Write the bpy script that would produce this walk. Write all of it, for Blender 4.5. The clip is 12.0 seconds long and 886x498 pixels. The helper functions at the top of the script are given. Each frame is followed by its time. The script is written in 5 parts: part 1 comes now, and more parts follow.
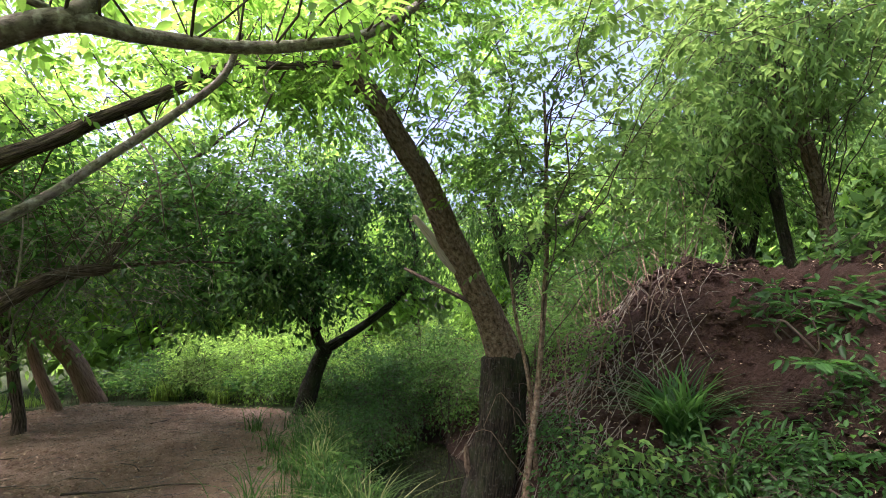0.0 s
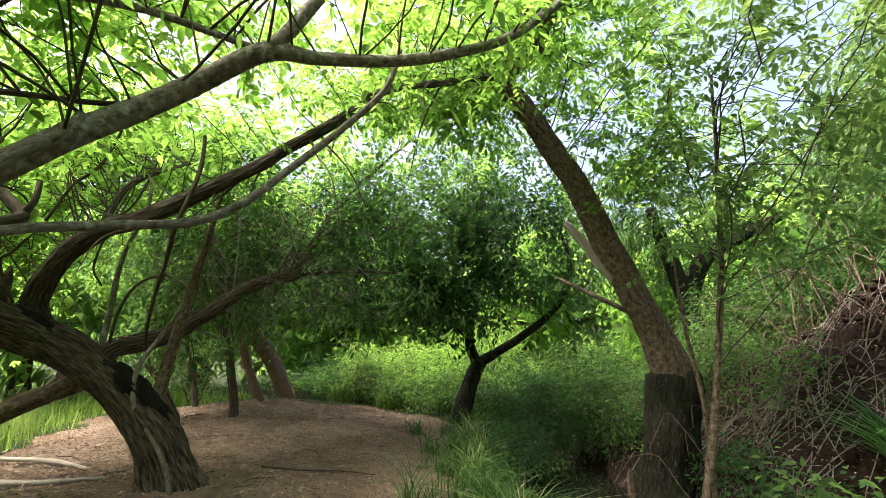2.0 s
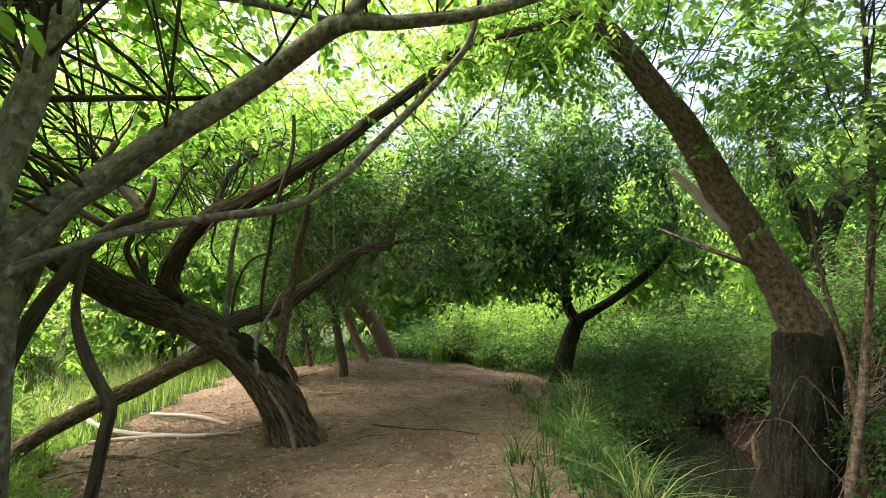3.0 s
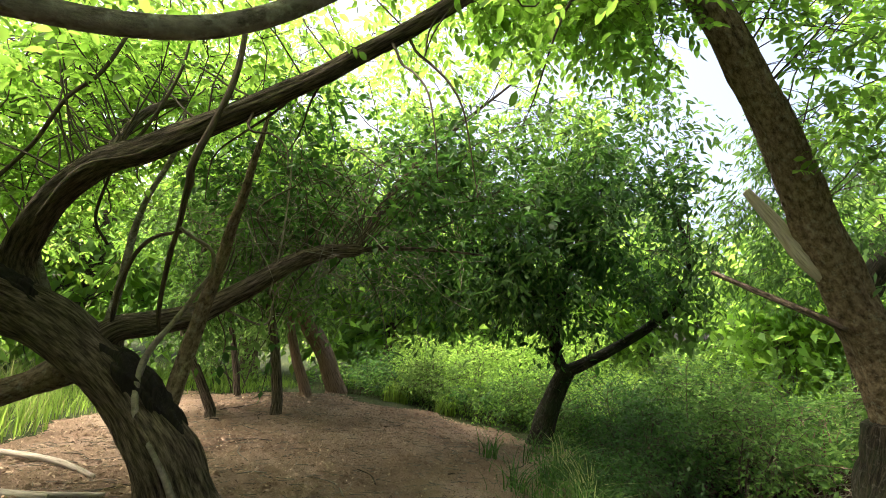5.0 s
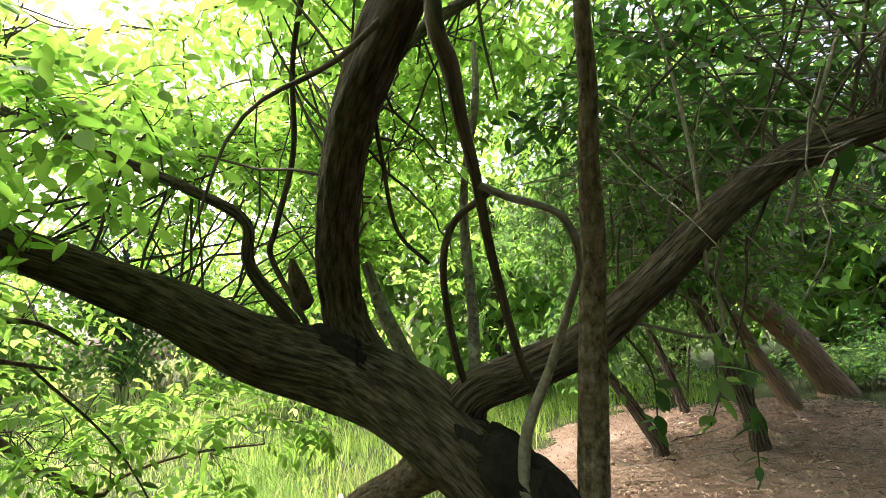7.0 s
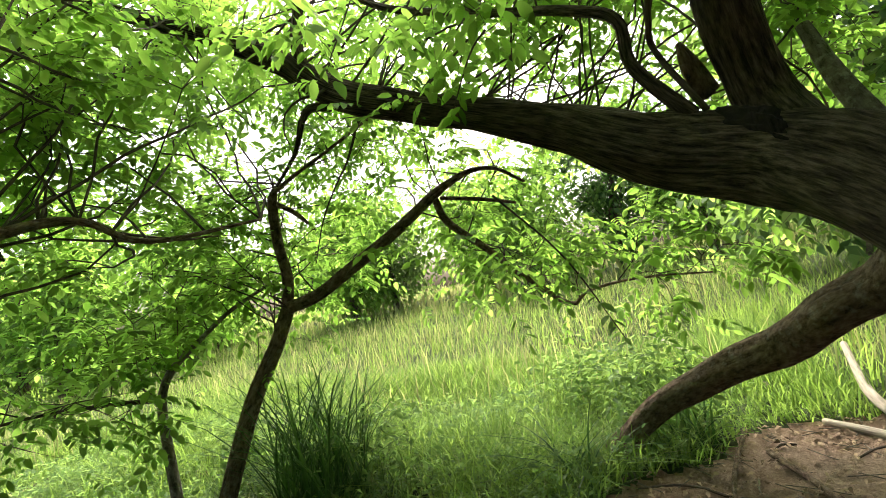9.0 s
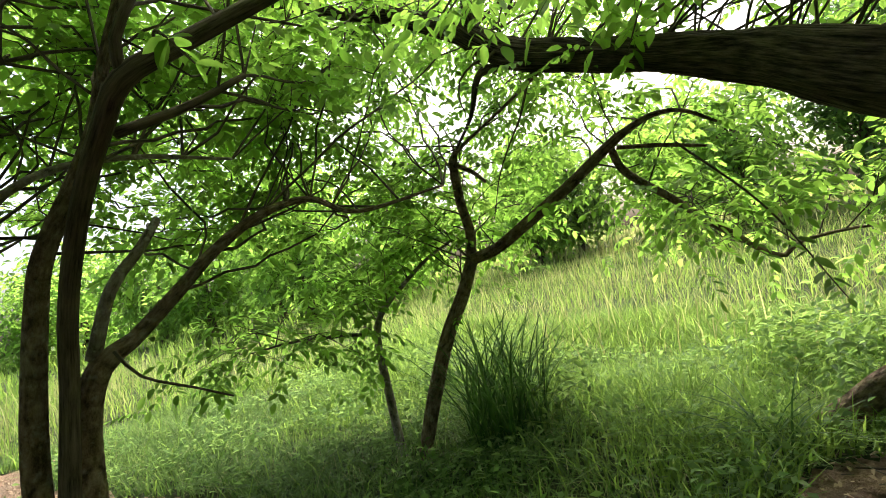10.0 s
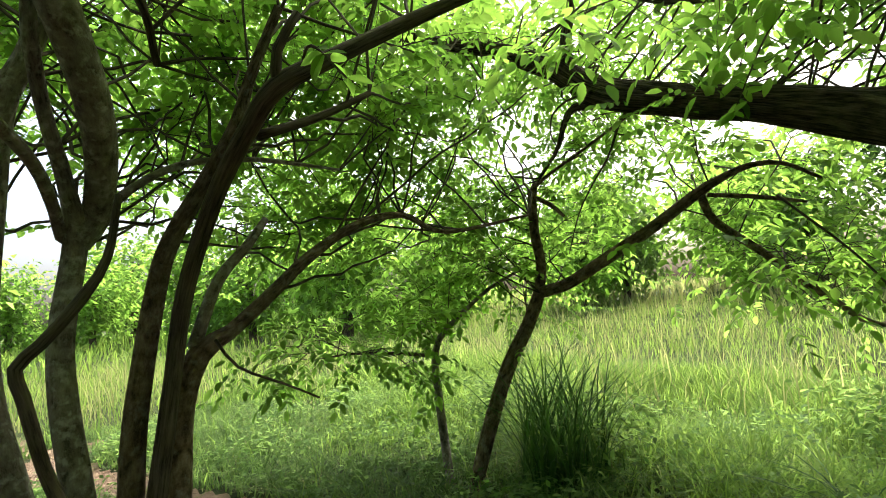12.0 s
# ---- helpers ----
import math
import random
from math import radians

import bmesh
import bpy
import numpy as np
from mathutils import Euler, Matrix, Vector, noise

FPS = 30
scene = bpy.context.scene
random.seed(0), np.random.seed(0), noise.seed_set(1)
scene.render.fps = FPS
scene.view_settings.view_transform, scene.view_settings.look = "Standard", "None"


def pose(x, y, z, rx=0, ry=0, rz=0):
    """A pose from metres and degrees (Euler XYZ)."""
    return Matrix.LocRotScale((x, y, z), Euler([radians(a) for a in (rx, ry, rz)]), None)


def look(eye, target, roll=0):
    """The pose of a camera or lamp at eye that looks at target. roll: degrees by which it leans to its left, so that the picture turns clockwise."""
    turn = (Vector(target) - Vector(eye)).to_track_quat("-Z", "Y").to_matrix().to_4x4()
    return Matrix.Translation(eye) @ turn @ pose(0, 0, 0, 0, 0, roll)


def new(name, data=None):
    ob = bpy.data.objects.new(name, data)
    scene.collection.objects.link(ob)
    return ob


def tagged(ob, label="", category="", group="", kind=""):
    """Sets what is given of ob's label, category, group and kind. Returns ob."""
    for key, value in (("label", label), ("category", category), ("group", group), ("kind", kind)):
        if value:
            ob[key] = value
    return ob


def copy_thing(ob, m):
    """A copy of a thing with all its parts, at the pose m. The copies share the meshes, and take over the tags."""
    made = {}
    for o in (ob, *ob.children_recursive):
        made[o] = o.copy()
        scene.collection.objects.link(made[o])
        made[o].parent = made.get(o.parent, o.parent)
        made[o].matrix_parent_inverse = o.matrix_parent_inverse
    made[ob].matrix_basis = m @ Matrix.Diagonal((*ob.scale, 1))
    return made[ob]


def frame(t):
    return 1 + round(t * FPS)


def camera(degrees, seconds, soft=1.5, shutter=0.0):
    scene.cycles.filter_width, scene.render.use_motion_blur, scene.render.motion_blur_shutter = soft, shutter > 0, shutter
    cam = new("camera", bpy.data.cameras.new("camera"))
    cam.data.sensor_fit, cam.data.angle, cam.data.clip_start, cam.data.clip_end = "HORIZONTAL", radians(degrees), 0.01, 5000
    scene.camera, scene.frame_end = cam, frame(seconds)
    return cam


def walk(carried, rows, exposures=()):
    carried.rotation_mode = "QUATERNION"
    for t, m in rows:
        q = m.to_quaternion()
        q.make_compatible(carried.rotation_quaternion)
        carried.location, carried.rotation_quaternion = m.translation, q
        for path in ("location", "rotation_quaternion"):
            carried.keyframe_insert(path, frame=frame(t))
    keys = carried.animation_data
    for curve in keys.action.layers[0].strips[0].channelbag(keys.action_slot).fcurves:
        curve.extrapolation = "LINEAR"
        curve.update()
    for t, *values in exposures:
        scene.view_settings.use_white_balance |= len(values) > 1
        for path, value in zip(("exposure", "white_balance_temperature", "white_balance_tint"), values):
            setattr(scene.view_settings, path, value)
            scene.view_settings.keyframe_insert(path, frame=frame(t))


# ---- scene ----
cam = camera(86.0, 12.0, soft=0.45)
PATH = [
    (0, (0.084, -0.047, 1.444), (0.458, 1.896, 1.737), -1.3),
    (0.5, (0.132, -0.050, 1.322), (0.104, 1.916, 1.690), -0.4),
    (1, (0.141, -0.046, 1.271), (-0.088, 1.901, 1.664), -0.1),
    (1.5, (0.109, -0.034, 1.268), (-0.149, 1.910, 1.660), 0.6),
    (2, (0.103, -0.030, 1.268), (-0.158, 1.914, 1.661), 1.0),
    (2.5, (0.087, 0.001, 1.288), (-0.330, 1.924, 1.645), 0.0),
    (3, (0.052, 0.071, 1.354), (-0.576, 1.957, 1.567), -0.9),
    (3.2, (0.013, 0.095, 1.423), (-0.709, 1.955, 1.567), -1.9),
    (4.8, (-0.399, 1.211, 1.318), (-0.646, 3.162, 1.685), 6.0),
    (5, (-0.594, 1.323, 1.337), (-1.065, 3.234, 1.692), 5.2),
    (5.5, (-1.114, 1.782, 1.310), (-1.829, 3.627, 1.601), 1.9),
    (6, (-1.383, 2.379, 1.302), (-2.308, 4.137, 1.531), -0.8),
    (6.5, (-1.599, 2.701, 1.345), (-2.876, 4.223, 1.576), -2.3),
    (7, (-1.823, 2.937, 1.467), (-3.500, 3.979, 1.783), -6.9),
    (7.2, (-1.822, 2.992, 1.517), (-3.633, 3.769, 1.855), -8.2),
    (8.8, (-1.884, 3.238, 1.007), (-3.771, 2.617, 1.235), -11.0),
    (9, (-1.897, 3.251, 1.036), (-3.720, 2.446, 1.209), -11.1),
    (9.5, (-1.949, 3.298, 1.162), (-3.544, 2.092, 1.213), -12.9),
    (10, (-1.832, 3.388, 1.106), (-3.199, 1.930, 1.184), -11.4),
    (10.5, (-1.793, 3.343, 1.077), (-3.039, 1.784, 1.206), -9.7),
    (11, (-1.747, 3.301, 1.100), (-2.882, 1.660, 1.240), -8.4),
    (11.5, (-1.676, 3.261, 1.123), (-2.806, 1.620, 1.302), -6.4),
    (12, (-1.636, 3.249, 1.113), (-2.891, 1.707, 1.335), -4.9),
]
walk(cam, [(t, look(eye, target, roll)) for t, eye, target, roll in PATH], [(0, 2.2, 6000, 26), (1, 2.15, 6200, 20), (3, 2.35, 6500, 13), (5, 2.35, 6900, 12), (6.5, 2.55, 6250, 19), (7.2, 2.65, 6350, 15), (9, 2.1, 6550, 11), (12, 2.0, 6450, 8)])

# ---- light ----
world = bpy.data.worlds.new("world")
scene.world = world
world.use_nodes = True
wn = world.node_tree.nodes
sky = wn.new("ShaderNodeTexSky")
sky.sky_type = "NISHITA"
sky.sun_disc = False
sky.sun_elevation, sky.sun_rotation = radians(58), radians(250)
sky.air_density, sky.dust_density, sky.ozone_density = 0.8, 9.0, 0.2
wn["Background"].inputs["Strength"].default_value = 0.15
world.node_tree.links.new(sky.outputs["Color"], wn["Background"].inputs["Color"])
sun = new("sun", bpy.data.lights.new("sun", "SUN"))
sun.data.energy, sun.data.angle, sun.data.color = 1.5, radians(14), (1.0, 0.96, 0.88)
sun.matrix_world = look((-6, -2.4, 10), (0, 0, 0))

# ---- materials ----


def nodes_of(name):
    m = bpy.data.materials.new(name)
    m.use_nodes = True
    nt = m.node_tree
    return m, nt, nt.nodes["Principled BSDF"], nt.nodes["Material Output"]


def ramp(nt, fac, stops):
    r = nt.nodes.new("ShaderNodeValToRGB")
    while len(r.color_ramp.elements) < len(stops):
        r.color_ramp.elements.new(0.5)
    for e, (p, c) in zip(r.color_ramp.elements, stops):
        e.position, e.color = p, (*c, 1)
    nt.links.new(fac, r.inputs["Fac"])
    return r.outputs["Color"]


def noise_tex(nt, vec, scale, detail=4.0, rough=0.6):
    n = nt.nodes.new("ShaderNodeTexNoise")
    n.inputs["Scale"].default_value = scale
    n.inputs["Detail"].default_value = detail
    n.inputs["Roughness"].default_value = rough
    if vec:
        nt.links.new(vec, n.inputs["Vector"])
    return n.outputs["Fac"]


def mixcol(nt, fac, a, b, blend="MIX"):
    m = nt.nodes.new("ShaderNodeMix")
    m.data_type, m.blend_type = "RGBA", blend
    for v, s in ((fac, m.inputs[0]), (a, m.inputs[6]), (b, m.inputs[7])):
        if isinstance(v, (int, float)):
            s.default_value = v
        elif isinstance(v, tuple):
            s.default_value = (*v, 1)
        else:
            nt.links.new(v, s)
    return m.outputs[2]


def bumped(nt, bsdf, height, strength, distance):
    b = nt.nodes.new("ShaderNodeBump")
    b.inputs["Strength"].default_value = strength
    b.inputs["Distance"].default_value = distance
    nt.links.new(height, b.inputs["Height"])
    nt.links.new(b.outputs["Normal"], bsdf.inputs["Normal"])


def leaf_material(name, dark, light, through_col, share=0.45, rough=0.58, spec=0.13):
    """Thin living leaf: every leaf its own tone, light passes through it."""
    m, nt, bsdf, out = nodes_of(name)
    geo = nt.nodes.new("ShaderNodeNewGeometry")
    col = ramp(nt, geo.outputs["Random Per Island"], [(0.0, tuple(0.6 * a for a in dark)), (0.45, tuple(0.5 * (a + b) for a, b in zip(dark, light))), (0.85, light), (1.0, tuple(1.3 * a for a in light))])
    tc = nt.nodes.new("ShaderNodeTexCoord")
    blotch = noise_tex(nt, tc.outputs["Object"], 1.3, 3)
    col = mixcol(nt, blotch, col, mixcol(nt, 0.5, col, dark), "MIX")
    nt.links.new(col, bsdf.inputs["Base Color"])
    bsdf.inputs["Roughness"].default_value = rough
    bsdf.inputs["Specular IOR Level"].default_value = spec
    tr = nt.nodes.new("ShaderNodeBsdfTranslucent")
    hue = nt.nodes.new("ShaderNodeHueSaturation")
    hue.inputs["Color"].default_value = (*through_col, 1)
    mr = nt.nodes.new("ShaderNodeMapRange")
    mr.inputs["To Min"].default_value, mr.inputs["To Max"].default_value = 0.55, 1.25
    nt.links.new(geo.outputs["Random Per Island"], mr.inputs["Value"])
    nt.links.new(mr.outputs["Result"], hue.inputs["Value"])
    nt.links.new(hue.outputs["Color"], tr.inputs["Color"])
    mix = nt.nodes.new("ShaderNodeMixShader")
    mix.inputs["Fac"].default_value = share
    nt.links.new(bsdf.outputs["BSDF"], mix.inputs[1])
    nt.links.new(tr.outputs["BSDF"], mix.inputs[2])
    nt.links.new(mix.outputs["Shader"], out.inputs["Surface"])
    return m


def bark_material(name, dark, mid, pale, lichen=0.0, fissure=1.0, moss=0.0, grain=(70.0, 6.0)):
    m, nt, bsdf, out = nodes_of(name)
    uv = nt.nodes.new("ShaderNodeUVMap")
    mp = nt.nodes.new("ShaderNodeMapping")
    mp.inputs["Scale"].default_value = (*grain, 1.0)
    nt.links.new(uv.outputs["UV"], mp.inputs["Vector"])
    streak = noise_tex(nt, mp.outputs["Vector"], 1.0, 6, 0.7)
    tc = nt.nodes.new("ShaderNodeTexCoord")
    patch = noise_tex(nt, tc.outputs["Object"], 5.0, 4)
    col = ramp(nt, streak, [(0.36, dark), (0.48, mid), (0.66, pale)])
    col = mixcol(nt, patch, col, mixcol(nt, 0.45, col, dark))
    if lichen:
        spots = noise_tex(nt, tc.outputs["Object"], 26.0, 3, 0.6)
        f = ramp(nt, spots, [(0.58 - 0.08 * lichen, (0, 0, 0)), (0.68, (lichen,) * 3)])
        col = mixcol(nt, f, col, (0.36, 0.36, 0.30))
    if moss:
        spots = noise_tex(nt, tc.outputs["Object"], 3.0, 5, 0.65)
        f = ramp(nt, spots, [(0.45, (0, 0, 0)), (0.6, (moss,) * 3)])
        col = mixcol(nt, f, col, (0.035, 0.055, 0.02))
    nt.links.new(col, bsdf.inputs["Base Color"])
    bsdf.inputs["Roughness"].default_value = 0.9
    bsdf.inputs["Specular IOR Level"].default_value = 0.2
    bumped(nt, bsdf, streak, min(1.0, 0.8 * fissure), 0.035 * fissure)
    return m


def earth_material(name, dark, mid, pale, rough=0.95, pebble=70.0):
    m, nt, bsdf, out = nodes_of(name)
    tc = nt.nodes.new("ShaderNodeTexCoord")
    vec = tc.outputs["Object"]
    big = noise_tex(nt, vec, 0.9, 5, 0.6)
    small = noise_tex(nt, vec, pebble, 4, 0.7)
    col = ramp(nt, big, [(0.3, dark), (0.5, mid), (0.72, pale)])
    col = mixcol(nt, ramp(nt, small, [(0.35, (0, 0, 0)), (0.65, (1, 1, 1))]), mixcol(nt, 0.55, col, dark), col)
    nt.links.new(col, bsdf.inputs["Base Color"])
    bsdf.inputs["Roughness"].default_value = rough
    bsdf.inputs["Specular IOR Level"].default_value = 0.15
    mixh = nt.nodes.new("ShaderNodeMath")
    mixh.operation = "ADD"
    nt.links.new(small, mixh.inputs[0])
    nt.links.new(noise_tex(nt, vec, 14.0, 5, 0.6), mixh.inputs[1])
    bumped(nt, bsdf, mixh.outputs[0], 1.0, 0.08)
    return m


LEAF_BRIGHT = leaf_material("leaf_fresh", (0.055, 0.125, 0.024), (0.10, 0.19, 0.04), (0.36, 0.62, 0.10), 0.62)
LEAF_MID = leaf_material("leaf_mid", (0.04, 0.10, 0.024), (0.08, 0.16, 0.04), (0.29, 0.46, 0.11), 0.48)
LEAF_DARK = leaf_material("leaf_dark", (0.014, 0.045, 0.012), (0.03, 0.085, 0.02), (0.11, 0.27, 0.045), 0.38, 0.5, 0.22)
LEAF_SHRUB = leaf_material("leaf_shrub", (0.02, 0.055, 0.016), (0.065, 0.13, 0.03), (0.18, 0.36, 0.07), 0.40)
LEAF_DRY = leaf_material("leaf_dry", (0.13, 0.088, 0.058), (0.40, 0.31, 0.21), (0.2, 0.12, 0.06), 0.1, 0.8, 0.1)
GRASS_BRIGHT = leaf_material("grass_fresh", (0.065, 0.14, 0.02), (0.13, 0.23, 0.04), (0.34, 0.52, 0.09), 0.45)
GRASS_DARK = leaf_material("grass_dark", (0.018, 0.05, 0.012), (0.05, 0.11, 0.025), (0.10, 0.22, 0.04), 0.35)
GRASS_MID = leaf_material("grass_mid", (0.04, 0.09, 0.02), (0.11, 0.19, 0.045), (0.22, 0.36, 0.08), 0.4)
GRASS_PALE = leaf_material("grass_pale", (0.16, 0.20, 0.06), (0.30, 0.30, 0.14), (0.42, 0.46, 0.16), 0.4)
BARK_DARK = bark_material("bark_dark", (0.014, 0.009, 0.006), (0.085, 0.065, 0.047), (0.27, 0.21, 0.155), 0.0, 2.0)
BARK_GREY = bark_material("bark_grey", (0.05, 0.042, 0.033), (0.17, 0.145, 0.115), (0.28, 0.25, 0.20), 0.7, 0.8, grain=(30.0, 14.0))
BARK_BROWN = bark_material("bark_brown", (0.035, 0.022, 0.013), (0.14, 0.10, 0.065), (0.30, 0.23, 0.16), 0.25, 1.2, grain=(30.0, 14.0))
BARK_RED = bark_material("bark_earthy", (0.08, 0.05, 0.03), (0.19, 0.125, 0.08), (0.30, 0.215, 0.145), 0.0, 1.2)
# Near-black: the leaning tree's wet foot, the stream tree, shade-toned bank trunks.
BARK_BLACK = bark_material("bark_black", (0.006, 0.005, 0.004), (0.022, 0.018, 0.013), (0.085, 0.066, 0.045), 0.15, 1.8, 0.5)
BARK_TWIG = bark_material("bark_twig", (0.02, 0.015, 0.01), (0.07, 0.055, 0.038), (0.13, 0.10, 0.075), 0.0, 0.4)
WOOD_DEAD = bark_material("wood_dead", (0.19, 0.165, 0.13), (0.33, 0.295, 0.24), (0.45, 0.41, 0.345), 0.0, 0.6)
# Rotten wood with the shade of the hollows put into its colour.
WOOD_ROT_SHADE = bark_material("wood_rot_shade", (0.006, 0.005, 0.004), (0.014, 0.011, 0.009), (0.03, 0.024, 0.018), 0.0, 1.0)
VINE_PALE = bark_material("vine_pale", (0.07, 0.06, 0.045), (0.16, 0.14, 0.11), (0.26, 0.23, 0.18), 0.2, 0.5, grain=(30.0, 14.0))
SOIL = earth_material("soil_red", (0.16, 0.106, 0.073), (0.33, 0.235, 0.165), (0.46, 0.36, 0.275))
# Red-brown bank soil, lowered further: the canopy's shade is in the colour.
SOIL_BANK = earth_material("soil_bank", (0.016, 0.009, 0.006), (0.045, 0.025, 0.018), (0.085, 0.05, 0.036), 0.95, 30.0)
TURF = earth_material("turf_soil", (0.03, 0.045, 0.015), (0.06, 0.085, 0.03), (0.11, 0.13, 0.05))

WATER, wnt, wb, wo = nodes_of("water")
wb.inputs["Base Color"].default_value = (0.012, 0.012, 0.008, 1)
wb.inputs["Roughness"].default_value = 0.03
wb.inputs["Specular IOR Level"].default_value = 0.5
bumped(wnt, wb, noise_tex(wnt, None, 9.0, 3), 0.15, 0.02)

# ---- building blocks ----
rng = np.random.default_rng(7)


def thing(name, at, label, category, group=""):
    ob = new(name)
    ob.empty_display_size = 0.2
    ob.location = at
    bpy.context.view_layer.update()
    return tagged(ob, label, category, group)


def mesh_object(name, verts, faces, mat, parent=None, uvs=None, smooth=True, label="", kind="", mats=None, face_mat=None):
    """One mesh object; verts are in world metres, faces an array of triangles or quads."""
    verts = np.asarray(verts, np.float32).reshape(-1, 3)
    faces = np.asarray(faces, np.int32)
    if parent is not None:
        top, off = parent, np.zeros(3, np.float32)
        while top is not None:
            off = off + np.array(top.location, np.float32)
            top = top.parent
        verts = verts - off
    me = bpy.data.meshes.new(name)
    n, k = faces.shape
    me.vertices.add(len(verts))
    me.vertices.foreach_set("co", verts.ravel())
    me.loops.add(n * k)
    me.loops.foreach_set("vertex_index", faces.ravel())
    me.polygons.add(n)
    me.polygons.foreach_set("loop_start", np.arange(0, n * k, k, dtype=np.int32))
    if uvs is not None:
        layer = me.uv_layers.new(name="UVMap")
        layer.uv.foreach_set("vector", np.asarray(uvs, np.float32)[faces.ravel()].ravel())
    for m in mats or [mat]:
        me.materials.append(m)
    if face_mat is not None:
        me.polygons.foreach_set("material_index", np.asarray(face_mat, np.int32))
    me.polygons.foreach_set("use_smooth", np.full(n, smooth))
    me.update(calc_edges=True)
    me.validate()
    ob = new(name, me)
    if parent is not None:
        ob.parent = parent
    return tagged(ob, label, kind=kind)


def spline(points, step):
    """Points (x, y, z, r) joined by a smooth curve, about step metres apart."""
    p = np.asarray(points, float)
    p = np.vstack([2 * p[0] - p[1], p, 2 * p[-1] - p[-2]])
    p[0, 3], p[-1, 3] = p[1, 3], p[-2, 3]
    out = []
    for i in range(1, len(p) - 2):
        a, b, c, d = p[i - 1], p[i], p[i + 1], p[i + 2]
        n = max(2, int(np.linalg.norm(c[:3] - b[:3]) / step))
        t = np.linspace(0, 1, n, endpoint=False)[:, None]
        q = 0.5 * (2 * b + (c - a) * t + (2 * a - 5 * b + 4 * c - d) * t**2 + (3 * b - a - 3 * c + d) * t**3)
        q[:, 3] = (b[3] + (c[3] - b[3]) * t[:, 0])
        out.append(q)
    return np.vstack(out + [p[-2:-1]])


class Tubes:
    """Round, tapering, slightly gnarled branches gathered into one mesh."""

    def __init__(self):
        self.v, self.f, self.u, self.n = [], [], [], 0

    def add(self, q, sides=8, gnarl=0.0, cap=True, ridge=0.0):
        q = np.asarray(q, float)
        tan = np.gradient(q[:, :3], axis=0)
        tan /= np.linalg.norm(tan, axis=1)[:, None] + 1e-9
        ref = np.array([0.31, 0.17, 0.93]) if abs(tan[0] @ (0.31, 0.17, 0.93)) < 0.9 else np.array([0.9, 0.3, 0.1])
        m = len(q)
        n1 = np.zeros((m, 3))
        n1[0] = np.cross(tan[0], ref)
        n1[0] /= np.linalg.norm(n1[0])
        for i in range(1, m):
            w = n1[i - 1] - tan[i] * (n1[i - 1] @ tan[i])
            n1[i] = w / (np.linalg.norm(w) + 1e-9)
        n2 = np.cross(tan, n1)
        a = np.linspace(0, 2 * np.pi, sides, endpoint=False)
        rad = q[:, 3][:, None] * np.ones(sides)
        s = np.r_[0, np.cumsum(np.linalg.norm(np.diff(q[:, :3], axis=0), axis=1))]
        if gnarl:
            ph = rng.uniform(0, 6.28, 6)
            S, A = s[:, None], a[None, :]
            rad = rad * (1 + gnarl * (0.45 * np.sin(2 * A + 3.1 * S + ph[0]) + 0.3 * np.sin(3 * A - 7 * S + ph[1])
                         + 0.3 * np.sin(5 * A + 2.0 * np.sin(4 * S + ph[4]) + ph[2]) + 0.3 * np.sin(11 * S + A + ph[3])
                         + 0.22 * np.sin(9 * A + 5 * S + ph[5])))
        if ridge:
            S, A = s[:, None], a[None, :]
            w = A + 0.25 * np.sin(2.3 * S + 2 * A) + 0.12 * np.sin(7.0 * S - 3 * A)
            crack = np.abs(np.sin(7 * w + 1.3 * np.sin(3.1 * S))) + 0.6 * np.abs(np.sin(13 * w + 2.1 * np.sin(4.3 * S + 1)))
            plate = np.abs(np.sin(16 * S + 5 * np.sin(3 * w)))
            rad = rad + ridge * (crack - 0.7 + 0.14 * plate)
        v = q[:, None, :3] + rad[..., None] * (np.cos(a)[None, :, None] * n1[:, None] + np.sin(a)[None, :, None] * n2[:, None])
        u = np.stack([np.broadcast_to(np.abs(a / np.pi - 1) * np.pi * float(q[:, 3].mean()), (m, sides)), np.broadcast_to(s[:, None], (m, sides))], -1)
        i, j = np.arange(m - 1)[:, None], np.arange(sides)[None, :]
        k = (j + 1) % sides
        f = np.stack(np.broadcast_arrays(i * sides + j, i * sides + k, (i + 1) * sides + k, (i + 1) * sides + j), -1).reshape(-1, 4)
        v, u = v.reshape(-1, 3), u.reshape(-1, 2)
        if cap:
            extra = np.array([q[0, :3], q[-1, :3] + tan[-1] * q[-1, 3] * 0.4])
            b0, b1 = m * sides, m * sides + 1
            jj = np.arange(0, sides, 2)
            f0 = np.stack([np.full(len(jj), b0), (jj + 2) % sides, (jj + 1) % sides, jj], -1)
            o = (m - 1) * sides
            f1 = np.stack([np.full(len(jj), b1), o + jj, o + (jj + 1) % sides, o + (jj + 2) % sides], -1)
            v, u = np.vstack([v, extra]), np.vstack([u, [[0, 0], [0, s[-1]]]])
            f = np.vstack([f, f0, f1])
        self.v.append(v)
        self.u.append(u)
        self.f.append(f + self.n)
        self.n += len(v)
        return self

    def make(self, name, mat, parent, label="", kind=""):
        return mesh_object(name, np.vstack(self.v), np.vstack(self.f), mat, parent, np.vstack(self.u), True, label, kind)


def limb(name, points, mat, parent, sides=12, gnarl=0.12, step=0.06, label="", ridge=0.0):
    t = Tubes()
    t.add(spline(points, step), sides, gnarl, True, ridge)
    return t.make(name, mat, parent, label)


def unit(v):
    return v / (np.linalg.norm(v, axis=-1, keepdims=True) + 1e-9)


